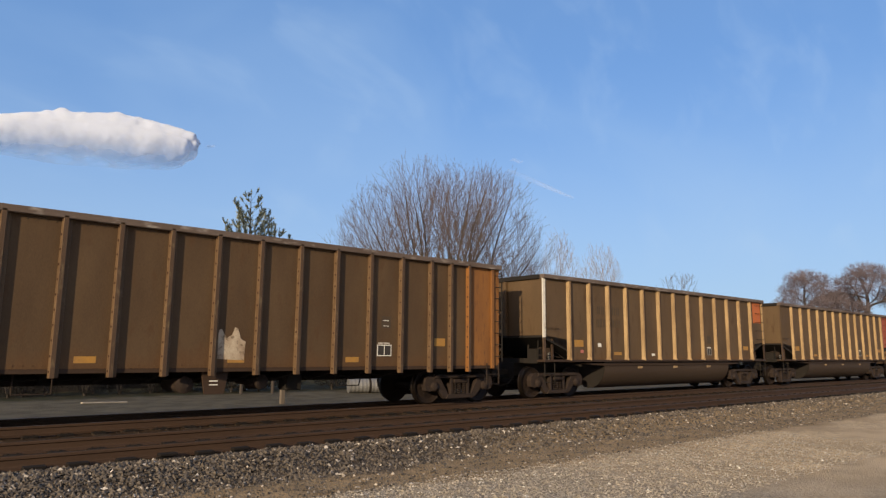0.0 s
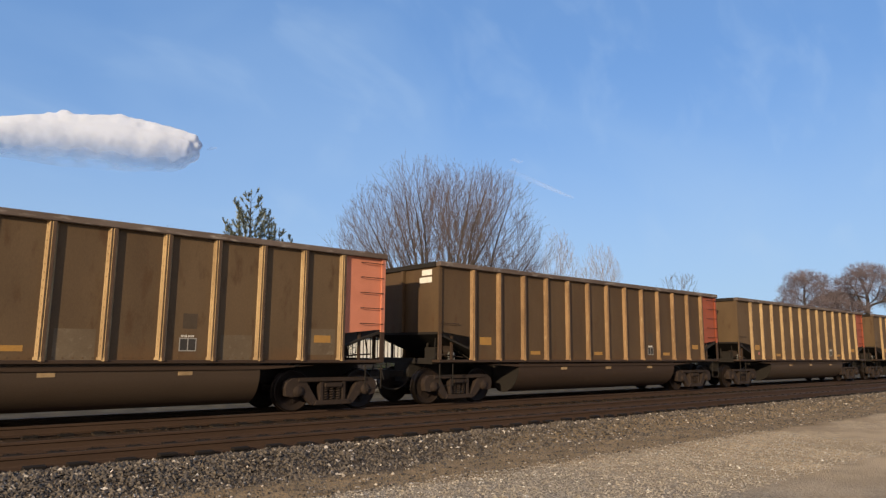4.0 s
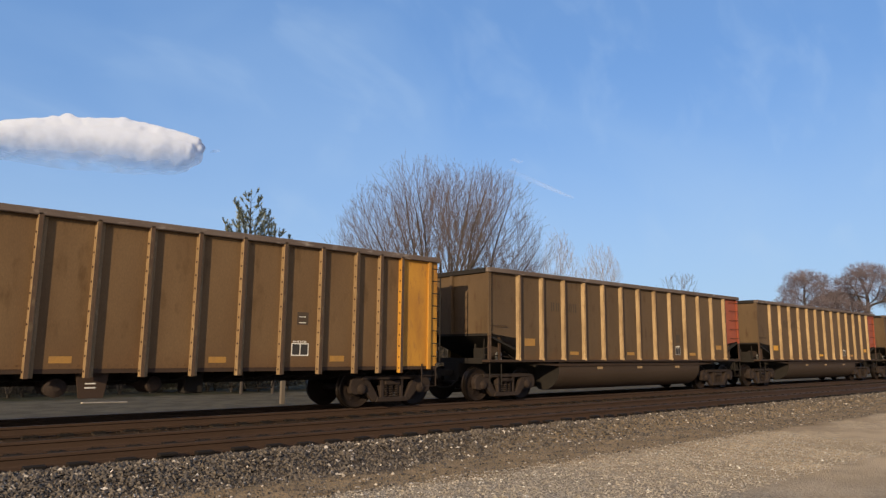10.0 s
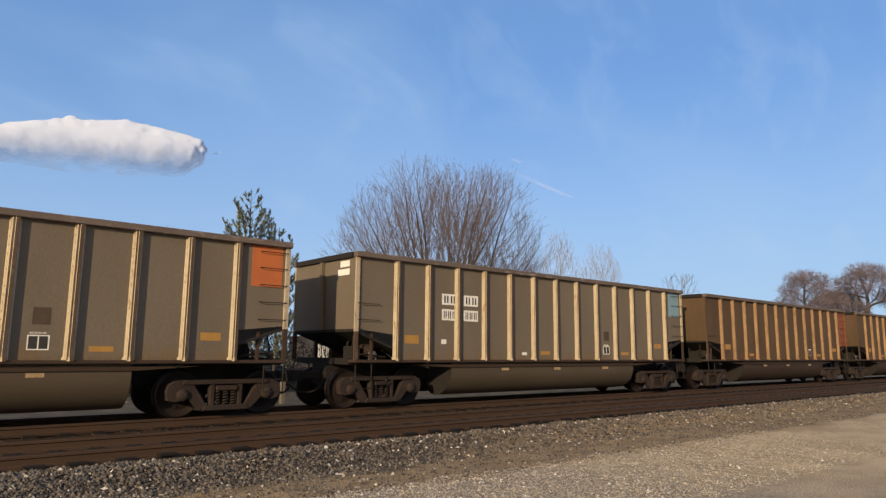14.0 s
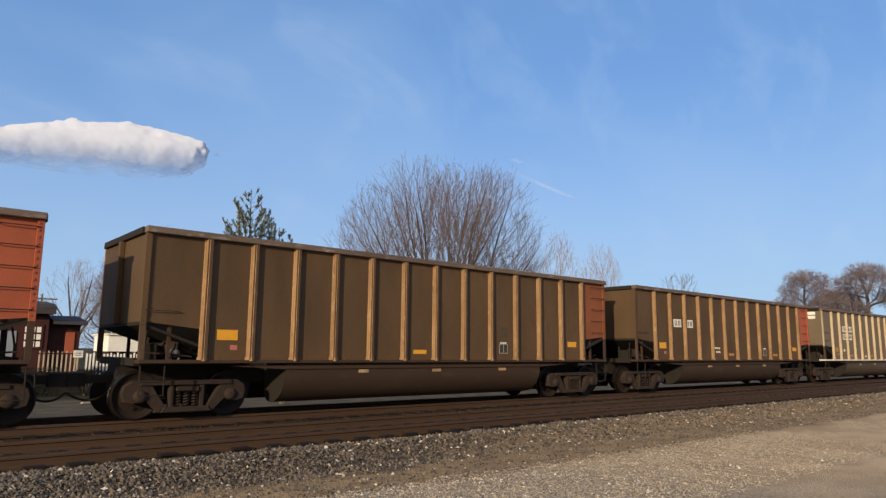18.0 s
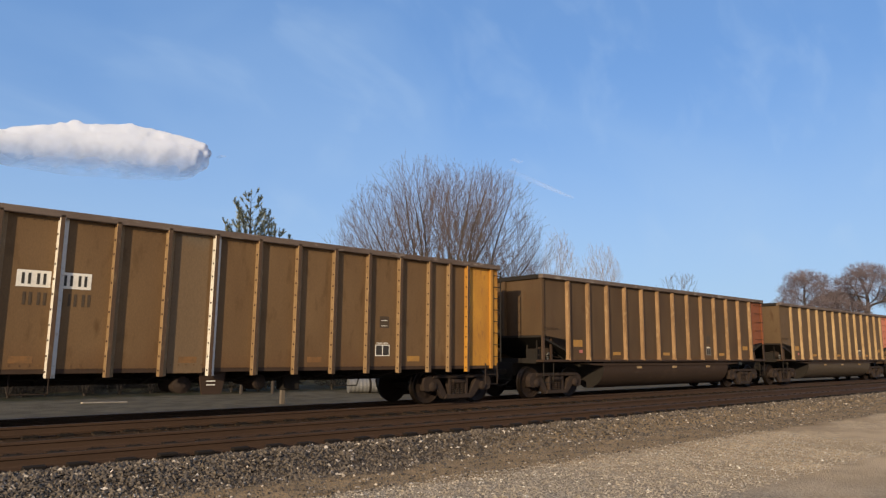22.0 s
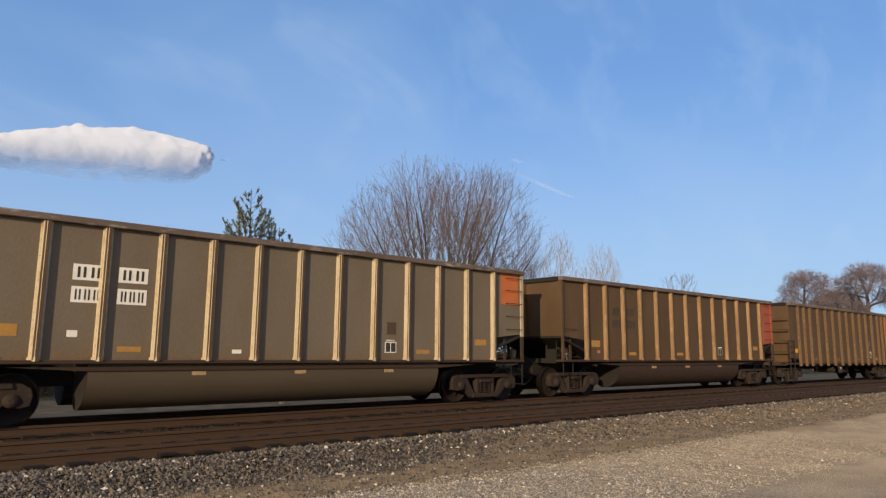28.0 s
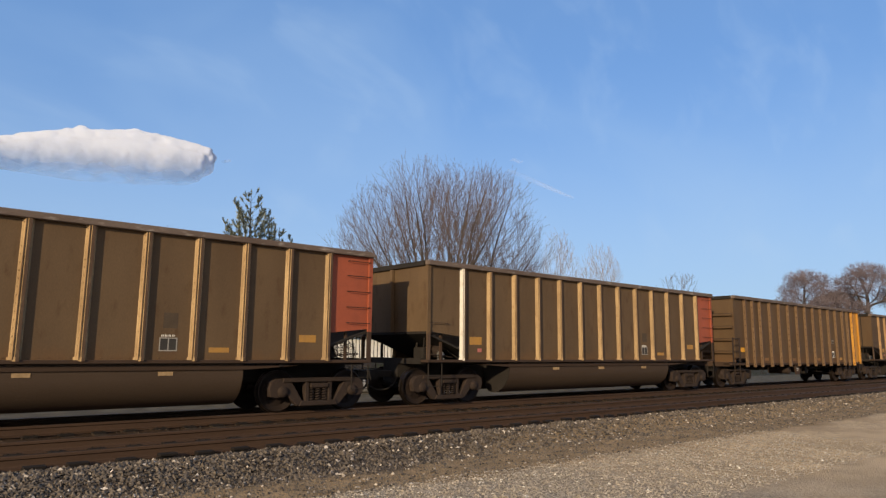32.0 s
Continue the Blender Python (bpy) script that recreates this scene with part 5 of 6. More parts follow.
def fan_tree(name, place, height, half, seed, label, twigs, limbs=11, fork=2.2, thick=0.34, lean=52, fine=0.00015, spread=30, gap=0.5, lobes=0.14, middle=0.5, square=2.0, bend=0.012):
    """A leafless tree whose limbs fan out from a low fork and bend upwards, with side branches, shoots and fine upright twigs.
    Its crown fills an uneven dome of that height and half width; lean: the tilt of the outermost limbs; square: above 2 for a fuller dome; bend: how fast limbs turn upwards."""
    r = random.Random(seed)
    least = math.hypot(place[0], place[1]) * fine
    centre, up = Vector((0, 0, height * middle)), height * (1 - middle)
    TV, TF, V, Fc = [], [], [], []

    def room(p):
        """Below 1 inside the crown's dome."""
        d = p - centre
        q = Vector((d.x / half, d.y / half, d.z / (up if d.z > 0 else height * middle)))
        w = d.normalized() * 2.1
        q = (math.hypot(q.x, q.y) ** square + abs(q.z) ** square) ** (1 / square)
        return q / (1 + lobes * noise.noise((w.x + seed, w.y, w.z)) + .08 * noise.noise((w.x * 3, w.y * 3 + seed, w.z * 3)))

    def seg(p, q, ra, rb):
        big = max(ra, rb) > 0.035
        verts, faces, sides = (TV, TF, 6) if big else (V, Fc, 3)
        d = q - p
        u = d.orthogonal().normalized()
        w = d.normalized().cross(u)
        i0 = len(verts)
        for at, rad in ((p, ra), (q, rb)):
            for k in range(sides):
                t = 2 * math.pi * k / sides
                verts.append(tuple(at + max(rad, least * .6) * (math.cos(t) * u + math.sin(t) * w)))
        for k in range(sides):
            faces.append((i0 + k, i0 + (k + 1) % sides, i0 + sides + (k + 1) % sides, i0 + sides + k))

    def grow(p, d, length, radius, level):
        step = (.55, .42, .34, .24)[level]
        n = max(2, int(length / step))
        since = r.uniform(0, gap)
        side = r.uniform(0, 6.28)
        for k in range(n):
            f = k / n
            d = (d + Vector((r.gauss(0, .05), r.gauss(0, .05), r.gauss(0, .03) + (bend, .04, .06, .08)[level]))).normalized()
            q = p + d * step
            if level and room(q) > 1.0 + .1 * r.random():
                return
            if not level and room(q) > .97:
                return
            # limbs thin out along their length and towards the crown's edge
            edge = max(.1, (1.0 - room(q)) * 1.5)
            ra, rb = radius * min(1 - .82 * f, edge + .03), radius * min(1 - .82 * (k + 1) / n, edge)
            seg(p, q, ra, rb)
            p = q
            since += step
            if level < 3 and since > gap * (1, .75, .42)[level] and f > (.2, .12, .1)[level]:
                since = r.uniform(-.1, .15)
                side += 2.4 + r.uniform(-.5, .5)
                u = d.orthogonal().normalized()
                w = d.cross(u)
                t = radians(spread * r.uniform(.7, 1.3))
                e = (d * math.cos(t) + (u * math.cos(side) + w * math.sin(side)) * math.sin(t)).normalized()
                left = length * (1 - f)
                grow(p, e, max(.45, left * r.uniform(.45, .8)) if level < 2 else r.uniform(.35, 1.0), max(least, rb * (.6 if level else .5)), level + 1)

    seg(Vector((0, 0, -.4)), Vector((0, 0, fork * .5)), thick * 1.25, thick * 1.05)
    seg(Vector((0, 0, fork * .5)), Vector((0.02, 0, fork)), thick * 1.05, thick * .9)
    for k in range(limbs):
        q = math.sqrt((k + .4) / limbs)
        t, a = radians(lean * q), 2.4 * k + r.uniform(-.25, .25)
        d = Vector((math.sin(t) * math.cos(a), math.sin(t) * math.sin(a), math.cos(t)))
        grow(Vector((0, 0, fork * r.uniform(.7, 1.0))), d, height * r.uniform(.92, 1.05), thick * (.46 - .12 * q), 0)
    tree = empty(name, pose(*place))
    for nm, vv, ff, mm in (("trunk", TV, TF, BARK), ("crown", V, Fc, twigs)):
        me = bpy.data.meshes.new(nm)
        me.from_pydata(vv, [], ff)
        o = part(nm, me, mm, tree)
        if nm == "crown":
            o["kind"] = "stuff"
    tagged(tree, label, "tree")
    return tree


fan_tree("bare_tree", place_at(40.4, 46), 15.5, 8.0, 31, "large leafless many-stemmed tree beyond the tracks", TWIG, limbs=24, fork=2.8, thick=.29, lean=70, middle=.45, gap=.49, lobes=.18, fine=.00023, square=2.1, bend=.03)
fan_tree("bare_tree", place_at(46.0, 60), 12.0, 4.5, 15, "leafless tree beside the large bare tree", TWIG, limbs=16, thick=.2, lean=62, middle=.5, gap=.45, fine=.00022, square=2.4)
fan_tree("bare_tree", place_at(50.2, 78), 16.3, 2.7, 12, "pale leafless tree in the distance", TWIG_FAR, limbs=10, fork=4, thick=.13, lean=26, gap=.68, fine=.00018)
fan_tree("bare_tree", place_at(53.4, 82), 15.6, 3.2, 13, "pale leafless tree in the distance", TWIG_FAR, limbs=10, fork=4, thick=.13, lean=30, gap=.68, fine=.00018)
fan_tree("bare_tree", place_at(59.7, 90), 12.4, 3.0, 14, "small leafless tree behind the train", TWIG, limbs=18, fork=7, thick=.13, lean=44, gap=.7, fine=.0002, middle=.7)
for k, (az, dist, hh, ww) in enumerate(((68.9, 110, 14.5, 4.6), (72.6, 112, 15.4, 4.6), (76.0, 114, 15.2, 4.8), (70.7, 124, 12.6, 4.6), (79.2, 116, 15.0, 5.5))):
    bare_tree("bare_tree", place_at(az, dist), broad_crown(hh, ww, 70 + k, 19, 1.5), 30 + k, TWIG_DARK, "far leafless broad-crowned tree", count=2400, step=.4, trunk=4.5, thick=0.34, fine=0.00014, twig=.5, sprays=3, fuzz=620)
fan_tree("bare_tree", place_at(11.6, 70), 10.4, 3.3, 19, "leafless tree behind the red depot", TWIG_DARK, limbs=13, fork=3.4, thick=.22, lean=50, gap=.5, fine=.00018)
for k, (az, dist, hh, ww, haze) in enumerate(((8.6, 74, 6.6, 2.6, 700), (13.6, 66, 8.4, 2.6, 1600), (15.4, 66, 11.4, 3.0, 12000), (17.6, 66, 12.8, 3.6, 15000), (20.5, 72, 11.6, 4.0, 12000))):
    bare_tree("bare_tree", place_at(az, dist), [(0, 0, hh * .58, ww, hh * .42)], 40 + k, TWIG_DARK, "leafless tree behind the white shed", count=420, thick=0.2, fine=0.00016, step=.4, fuzz=haze)


def young_pine(place, height, seed, reach=0.52, most=2.3, boughs=100, label="young sparse pine standing above the coal cars"):
    """A thin pine: boughs curve up from the trunk and carry upright tufts of needles, with sky between them."""
    r = random.Random(seed)
    tree = empty("young_pine", pose(*place))
    bm = bmesh.new()
    tube(bm, [(0, 0, -0.3), (0.05, 0, height * 0.5), (0, 0.04, height - .1)], [0.09, 0.045, 0.012], 7)
    part("trunk", bm, BARK, tree)
    V, Fc, BV, BF = [], [], [], []

    def stick(p, q, w):
        d = q - p
        for t in (d.orthogonal().normalized() * w, d.cross(d.orthogonal()).normalized() * w):
            i0 = len(BV)
            BV.extend([tuple(p - t), tuple(p + t), tuple(q + t * .6), tuple(q - t * .6)])
            BF.append((i0, i0 + 1, i0 + 2, i0 + 3))

    def tuft(p, d, size):
        """A brush of needles round a shoot."""
        stick(p, p + d * size, .004)
        for _ in range(34):
            c = p + d * size * r.uniform(.05, 1.0)
            nd = (d * .9 + Vector((r.gauss(0, .42), r.gauss(0, .42), r.gauss(.05, .3)))).normalized() * r.uniform(.09, .17)
            w = nd.orthogonal().normalized() * 0.021
            i0 = len(V)
            V.extend([tuple(c - w), tuple(c + w), tuple(c + nd)])
            Fc.append((i0, i0 + 1, i0 + 2))

    tuft(Vector((0, .04, height - .3)), Vector((0, 0, 1)), .34)
    for i in range(boughs):
        f = (i + r.random()) / boughs
        z = height * (.1 + .86 * f)
        a = i * 2.4 + r.uniform(-.5, .5)
        ln = (min(most, (height - z) * reach) + .12) * r.uniform(.6, 1.15)
        p = Vector((0, 0, z))
        d = Vector((math.cos(a), math.sin(a), r.uniform(.25, .6))).normalized()
        n = max(2, int(ln / .19))
        for k in range(n):
            d = (d + Vector((r.gauss(0, .07), r.gauss(0, .07), .16))).normalized()
            q = p + d * ln / n * 1.15
            stick(p, q, .009 * (1 - .6 * k / n))
            p = q
            if k > n * .22:
                for _ in range(3):
                    e = (d * .5 + Vector((r.gauss(0, .45), r.gauss(0, .45), .8))).normalized()
                    tuft(p, e, r.uniform(.14, .3))
    for nm, vv, ff, mm in (("bough_mass", BV, BF, BARK), ("needles", V, Fc, NEEDLE)):
        me = bpy.data.meshes.new(nm)
        me.from_pydata(vv, [], ff)
        o = part(nm, me, mm, tree)
        o["kind"] = "stuff"
    tagged(tree, label, "tree")


young_pine(place_at(23.85, 35), 10.25, 3)
young_pine(place_at(26.3, 35.6), 8.45, 4, .45, 1.6, 80, "smaller sparse pine beside the taller one")


# ---- the depot, shed and fence beyond the track ----
def pane_window(parent, x, y, z, w, hh, cols, rows):
    bm = bmesh.new()
    box(bm, x - w / 2 - .07, x + w / 2 + .07, y - .05, y - .02, z - hh / 2 - .07, z + hh / 2 + .07)
    win = part("window", bm, DEPOT, parent, "small-paned window")
    for i in range(cols):
        for j in range(rows):
            bm = bmesh.new()
            cx, cz = x - w / 2 + w * (i + .5) / cols, z - hh / 2 + hh * (j + .5) / rows
            box(bm, cx - w / cols * .36, cx + w / cols * .36, y - .065, y - .05, cz - hh / rows * .38, cz + hh / rows * .38)
            part("pane", bm, PAINT_W, win)
    return win


def make_depot():
    d = empty("red_depot", pose(0, 40, -0.8))
    bm = bmesh.new()
    box(bm, -4, 7.0, 0, 5, -.05, 4.0)
    part("main_wall", bm, DEPOT, d, "dark red board wall")
    bm = bmesh.new()
    box(bm, 7.01, 8.6, 0.5, 5, -.05, 3.45)
    part("wing_wall", bm, DEPOT, d, "dark red board wall of the low wing")
    bm = bmesh.new()
    prism(bm, [(-0.5, 3.95), (-0.4, 4.1), (0.3, 4.25), (2.5, 4.5), (5.3, 3.95)], -4.3, 4.9, "x")
    part("main_roof", bm, ROOF, d, "dark shingled roof")
    bm = bmesh.new()
    prism(bm, [(-0.5, 3.9), (-0.45, 4.25), (-0.2, 4.42), (2.5, 4.7), (5.3, 3.95)], 4.91, 7.2, "x")
    part("raised_roof", bm, ROOF, d, "dark raised roof")
    bm = bmesh.new()
    prism(bm, [(-0.1, 3.4), (0.1, 3.6), (2.5, 3.95), (5.2, 3.4)], 7.21, 8.85, "x")
    part("wing_roof", bm, ROOF, d)
    bm = bmesh.new()
    box(bm, -4, 9.0, -1.75, -.02, -.05, 1.0)
    part("platform", bm, UNDER, d, "black raised platform")
    pane_window(d, 6.3, 0, 2.72, 0.8, 1.1, 3, 3)
    pane_window(d, 3.0, 0, 2.72, 0.8, 1.1, 3, 3)
    bm = bmesh.new()
    box(bm, 4.75, 5.6, -.05, -.015, 1.0, 3.0, .01)
    part("door", bm, GALV, d, "grey door")
    bm = bmesh.new()
    box(bm, 7.9, 8.35, .44, .48, 1.9, 3.0, .01)
    part("shutter", bm, BRICK, d)
    tagged(d, "dark red board depot with raised platform beyond the tracks", "building")
    f = empty("porch_railing", pose(6.45, 38.5, 0.2))
    for i in range(9):
        bm = bmesh.new()
        x = 0.2 * i
        box(bm, x - .03, x + .03, -.03, .03, 0, 1.02 - .05 * (i % 2))
        part("baluster", bm, POST, f)
    bm = bmesh.new()
    box(bm, -.05, 1.7, -.045, -.032, .85, .93)
    part("top_rail", bm, DEPOT, f)
    tagged(f, "weathered wooden railing on the depot platform", "railing")
    s = empty("notice_sign", pose(8.15, 38.4, 0.2))
    bm = bmesh.new()
    box(bm, -.04, .04, 0, .06, 0, 1.05)
    part("sign_post", bm, POST, s)
    bm = bmesh.new()
    box(bm, -.22, .22, -.03, -.003, .7, 1.05)
    part("sign_board", bm, PAINT_W, s)
    for z in (.97, .89, .81):
        bm = bmesh.new()
        box(bm, -.16, .16, -.036, -.031, z - .014, z + .014)
        part("line_of_writing", bm, DARKMARK, s)
    tagged(s, "small white notice sign on a post", "sign")


make_depot()


def make_shed():
    s = empty("white_shed", pose(12.9, 52, -0.8))
    bm = bmesh.new()
    box(bm, 0, 2.6, 0, 4, 1.95, 3.1)
    part("end_wall", bm, PAINT_W, s, "white upper wall")
    bm = bmesh.new()
    box(bm, 2.61, 4.9, .25, 4, 1.95, 3.05)
    part("long_wall", bm, CREAM, s, "cream upper wall")
    bm = bmesh.new()
    box(bm, 0.1, 4.8, .4, 3.9, -.05, 1.94)
    part("base_wall", bm, UNDER, s, "dark lower wall")
    bm = bmesh.new()
    prism(bm, [(-.15, 3.11), (5.0, 3.06), (5.0, 3.15), (-.15, 3.22)], -.15, 4.2)
    part("flat_roof", bm, CREAM, s)
    tagged(s, "low white flat-roofed shed behind a fence", "building")
    f = empty("picket_fence", pose(8.9, 39.9, -0.8))
    for i in range(34):
        bm = bmesh.new()
        x = .17 * i
        box(bm, x - .045, x + .045, -.012, .012, .72, 1.9 + .05 * math.sin(i * 3.7))
        part("picket", bm, PAINT_W, f)
    for z in (.9, 1.75):
        bm = bmesh.new()
        box(bm, -.05, 5.7, .014, .05, z, z + .1)
        part("fence_rail", bm, POLE, f)
    bm = bmesh.new()
    box(bm, -.05, 5.7, .055, .1, -.03, 1.5)
    part("backing_board", bm, UNDER, f, "dark boards behind the pickets")
    tagged(f, "white picket fence before the low shed", "fence")


make_shed()


def make_slatted_shed():
    """A low white building of upright boards, seen between the cars."""
    s = empty("slatted_shed", pose(26, 46, -0.8))
    bm = bmesh.new()
    box(bm, 0, 12, 0.05, 4, -.05, 3.3)
    part("core_wall", bm, ROOF, s, "dark wall behind the boards")
    bm = bmesh.new()
    box(bm, 0.05, 0.3, -.01, .03, 1.5, 3.3, .01)
    board = part("board", bm, PAINT_W, s, "white upright board")
    for k in range(1, 34):
        part("board", board.data, None, s).matrix_basis = pose(.35 * k, 0, 0)
    bm = bmesh.new()
    prism(bm, [(-.4, 3.28), (4.3, 3.6), (4.3, 3.7), (-.4, 3.38)], -.3, 12.3, "x")
    part("lean_to_roof", bm, ROOF, s)
    tagged(s, "low shed with white upright boards over a dark base", "building")


make_slatted_shed()


def shrub(name, place, w, hh, seed, material, label, n=1400, leaf=.07):
    r = random.Random(seed)
    t = empty(name, pose(*place))
    bm = bmesh.new()
    for k in range(7):
        a = k * .9
        tube(bm, [(0, 0, -.1), (.15 * w * math.cos(a), .15 * w * math.sin(a), hh * .4), (.4 * w * math.cos(a), .4 * w * math.sin(a), hh * .8)], [.03, .02, .008], 5)
    part("woody_base", bm, BARK, t)
    V, F2 = [], []
    for k in range(n):
        u, a, q = r.random(), r.uniform(0, 6.28), r.random() ** .5
        z = hh * (.08 + .92 * u)
        rad = w * q * (.55 + .45 * math.sin(3.1 * u)) * (1 + .3 * noise.noise((a * 2, u * 4, seed)))
        c = Vector((rad * math.cos(a), rad * math.sin(a), z))
        d1 = Vector((r.gauss(0, 1), r.gauss(0, 1), r.gauss(.3, 1))).normalized() * leaf * r.uniform(.6, 1.4)
        d2 = d1.orthogonal().normalized() * leaf * .4
        i0 = len(V)
        V.extend([tuple(c), tuple(c + d1 * .5 + d2), tuple(c + d1), tuple(c + d1 * .5 - d2)])
        F2.append((i0, i0 + 1, i0 + 2, i0 + 3))
    me = bpy.data.meshes.new("foliage")
    me.from_pydata(V, [], F2)
    o = part("foliage", me, material, t)
    o["kind"] = "stuff"
    tagged(t, label, "shrub")
    return t


shrub("evergreen_shrub", (11.75, 36.2, -.8), .95, 3.2, 1, LEAF, "tall dark green shrub at the fence", 30000, .06)
shrub("evergreen_shrub", (13.3, 36.6, -.8), .95, 2.8, 2, LEAF, "dark green shrub at the fence", 26000, .06)
for k in range(26):
    x = 14.5 + 1.8 * k
    shrub("dry_bush", (x + .4 * math.sin(k * 5), 34 + 1.2 * math.sin(k * 3.3), -.82), 1.3 if 4 <= k < 8 else 1.5, (1.1 if 4 <= k < 8 else 2.6) + .5 * abs(math.sin(k * 1.9)), 60 + k, (BRUSH if k % 3 else LEAF) if 4 <= k < 8 else SCRUB, "low dry brush beyond the tracks" if 4 <= k < 8 else "tall dark brush beyond the tracks", 1300 if 4 <= k < 8 else 3600, .085)


def utility_pole(place, hh, arm):
    p = empty("utility_pole", pose(*place))
    bm = bmesh.new()
    tube(bm, [(0, 0, -.4), (0, 0, hh * .5), (0.02, 0, hh)], [.15, .13, .1], 8)
    part("pole", bm, POLE, p)
    bm = bmesh.new()
    box(bm, -arm / 2, arm / 2, -.16, -.09, hh - .55, hh - .4)
    part("crossarm", bm, POLE, p)
    for x in (-.45, -.2, .2, .45):
        bm = bmesh.new()
        tube(bm, [(x * arm, -.125, hh - .4), (x * arm, -.125, hh - .22)], [.04, .03], 6)
        part("insulator", bm, GALV, p)
    tagged(p, "weathered wooden utility pole with a crossarm", "pole")


utility_pole(place_at(9.3, 80), 7.6, 2.8)
utility_pole(place_at(7.2, 74), 6.9, 2.4)

# dark undergrowth along the far edge of the road
for k in range(15):
    x = 2.5 + 1.0 * k
    shrub("dark_bush", (x + .3 * math.sin(k * 4.1), 35.2 + .5 * math.sin(k * 2.3), -.82), 1.0, 1.0 + .3 * abs(math.sin(k * 2.7)), 160 + k, SCRUB, "low dark bush at the edge of the road", 2000, .05)

# small things at the trackside, seen under the cars
mk = empty("marker_post", pose(13.1, 25.6, -.82))
bm = bmesh.new()
box(bm, -.09, .09, -.08, .08, -.05, .95, .015)
part("post", bm, POLE, mk)
tagged(mk, "short pale wooden marker post", "post")
mk = empty("culvert_pipe", pose(20.2, 29.8, -.42))
bm = bmesh.new()
lathe(bm, [(-1.1, .3), (-1.1, .38)] + [(-1.05 + .1 * i, .385 if i % 2 else .37) for i in range(22)] + [(1.1, .38), (1.1, .3)], 18)
o = part("pipe_shell", bm, DULL_GALV, mk)
o.matrix_basis = pose(0, 0, 0, 0, 0, 70)
bm = bmesh.new()
lathe(bm, [(-.06, .395), (.06, .395)], 18)
o = part("pipe_band", bm, UNDER, mk)
o.matrix_basis = pose(0, 0, 0, 0, 0, 70)
tagged(mk, "silver corrugated culvert pipe lying on the ground", "pipe")
mk = part("loose_board", (lambda bm: (box(bm, -.9, .9, -.08, .08, 0, .05, .008), bm)[1])(bmesh.new()), POST)
mk.matrix_basis = pose(7.4, 29.6, -.79, 0, 2, 12)
tagged(mk, "pale loose board lying on the gravel", "board")


# ---- the cloud and the vapour trail ----
def cloud_material(name, alpha, scale):
    m = bpy.data.materials.new(name)
    m.use_nodes = True
    nt = m.node_tree
    nt.nodes.clear()
    L = nt.links.new
    out = nt.nodes.new("ShaderNodeOutputMaterial")
    dif = nt.nodes.new("ShaderNodeBsdfDiffuse")
    dif.inputs["Color"].default_value = (0.79, 0.86, 1.0, 1)
    geo = nt.nodes.new("ShaderNodeNewGeometry")
    soft = nt.nodes.new("ShaderNodeMix")
    soft.data_type = 'VECTOR'
    soft.inputs["Factor"].default_value = 0.6
    soft.inputs["B"].default_value = (-0.45, -0.5, 0.5)
    L(geo.outputs["Normal"], soft.inputs["A"])
    nrm = nt.nodes.new("ShaderNodeVectorMath")
    nrm.operation = 'NORMALIZE'
    L(soft.outputs["Result"], nrm.inputs[0])
    L(nrm.outputs[0], dif.inputs["Normal"])
    tra = nt.nodes.new("ShaderNodeBsdfTranslucent")
    tra.inputs["Color"].default_value = (0.79, 0.86, 1.0, 1)
    mx = nt.nodes.new("ShaderNodeMixShader")
    mx.inputs[0].default_value = 0.5
    L(dif.outputs[0], mx.inputs[1])
    L(tra.outputs[0], mx.inputs[2])
    if alpha >= 1:
        # the base and the tail thin out into the air
        tc = nt.nodes.new("ShaderNodeTexCoord")
        sp = nt.nodes.new("ShaderNodeSeparateXYZ")
        n = nt.nodes.new("ShaderNodeTexNoise")
        n.inputs["Scale"].default_value, n.inputs["Detail"].default_value = 0.016, 5
        ad = nt.nodes.new("ShaderNodeMath")
        ad.operation = 'MULTIPLY_ADD'
        ad.inputs[1].default_value = 70
        r = nt.nodes.new("ShaderNodeMapRange")
        r.interpolation_type = 'SMOOTHSTEP'
        r.inputs["From Min"].default_value, r.inputs["From Max"].default_value = -32, 74
        tr = nt.nodes.new("ShaderNodeBsdfTransparent")
        m2 = nt.nodes.new("ShaderNodeMixShader")
        L(tc.outputs["Object"], sp.inputs[0])
        L(tc.outputs["Object"], n.inputs["Vector"])
        L(n.outputs["Fac"], ad.inputs[0])
        tilt = nt.nodes.new("ShaderNodeMath")
        tilt.operation = 'MULTIPLY_ADD'
        tilt.inputs[1].default_value = -0.06
        L(sp.outputs["X"], tilt.inputs[0])
        L(sp.outputs["Z"], tilt.inputs[2])
        L(tilt.outputs[0], ad.inputs[2])
        L(ad.outputs[0], r.inputs["Value"])
        L(r.outputs[0], m2.inputs[0])
        L(tr.outputs[0], m2.inputs[1])
        L(mx.outputs[0], m2.inputs[2])
        L(m2.outputs[0], out.inputs[0])
        return m
    tc = nt.nodes.new("ShaderNodeTexCoord")
    n = nt.nodes.new("ShaderNodeTexNoise")
    n.inputs["Scale"].default_value, n.inputs["Detail"].default_value = scale, 5
    r = nt.nodes.new("ShaderNodeMapRange")
    r.inputs["From Min"].default_value, r.inputs["From Max"].default_value, r.inputs["To Max"].default_value = 0.35, 0.7, alpha
    tr = nt.nodes.new("ShaderNodeBsdfTransparent")
    m2 = nt.nodes.new("ShaderNodeMixShader")
    L(tc.outputs["Object"], n.inputs["Vector"])
    L(n.outputs["Fac"], r.inputs["Value"])
    L(r.outputs[0], m2.inputs[0])
    L(tr.outputs[0], m2.inputs[1])
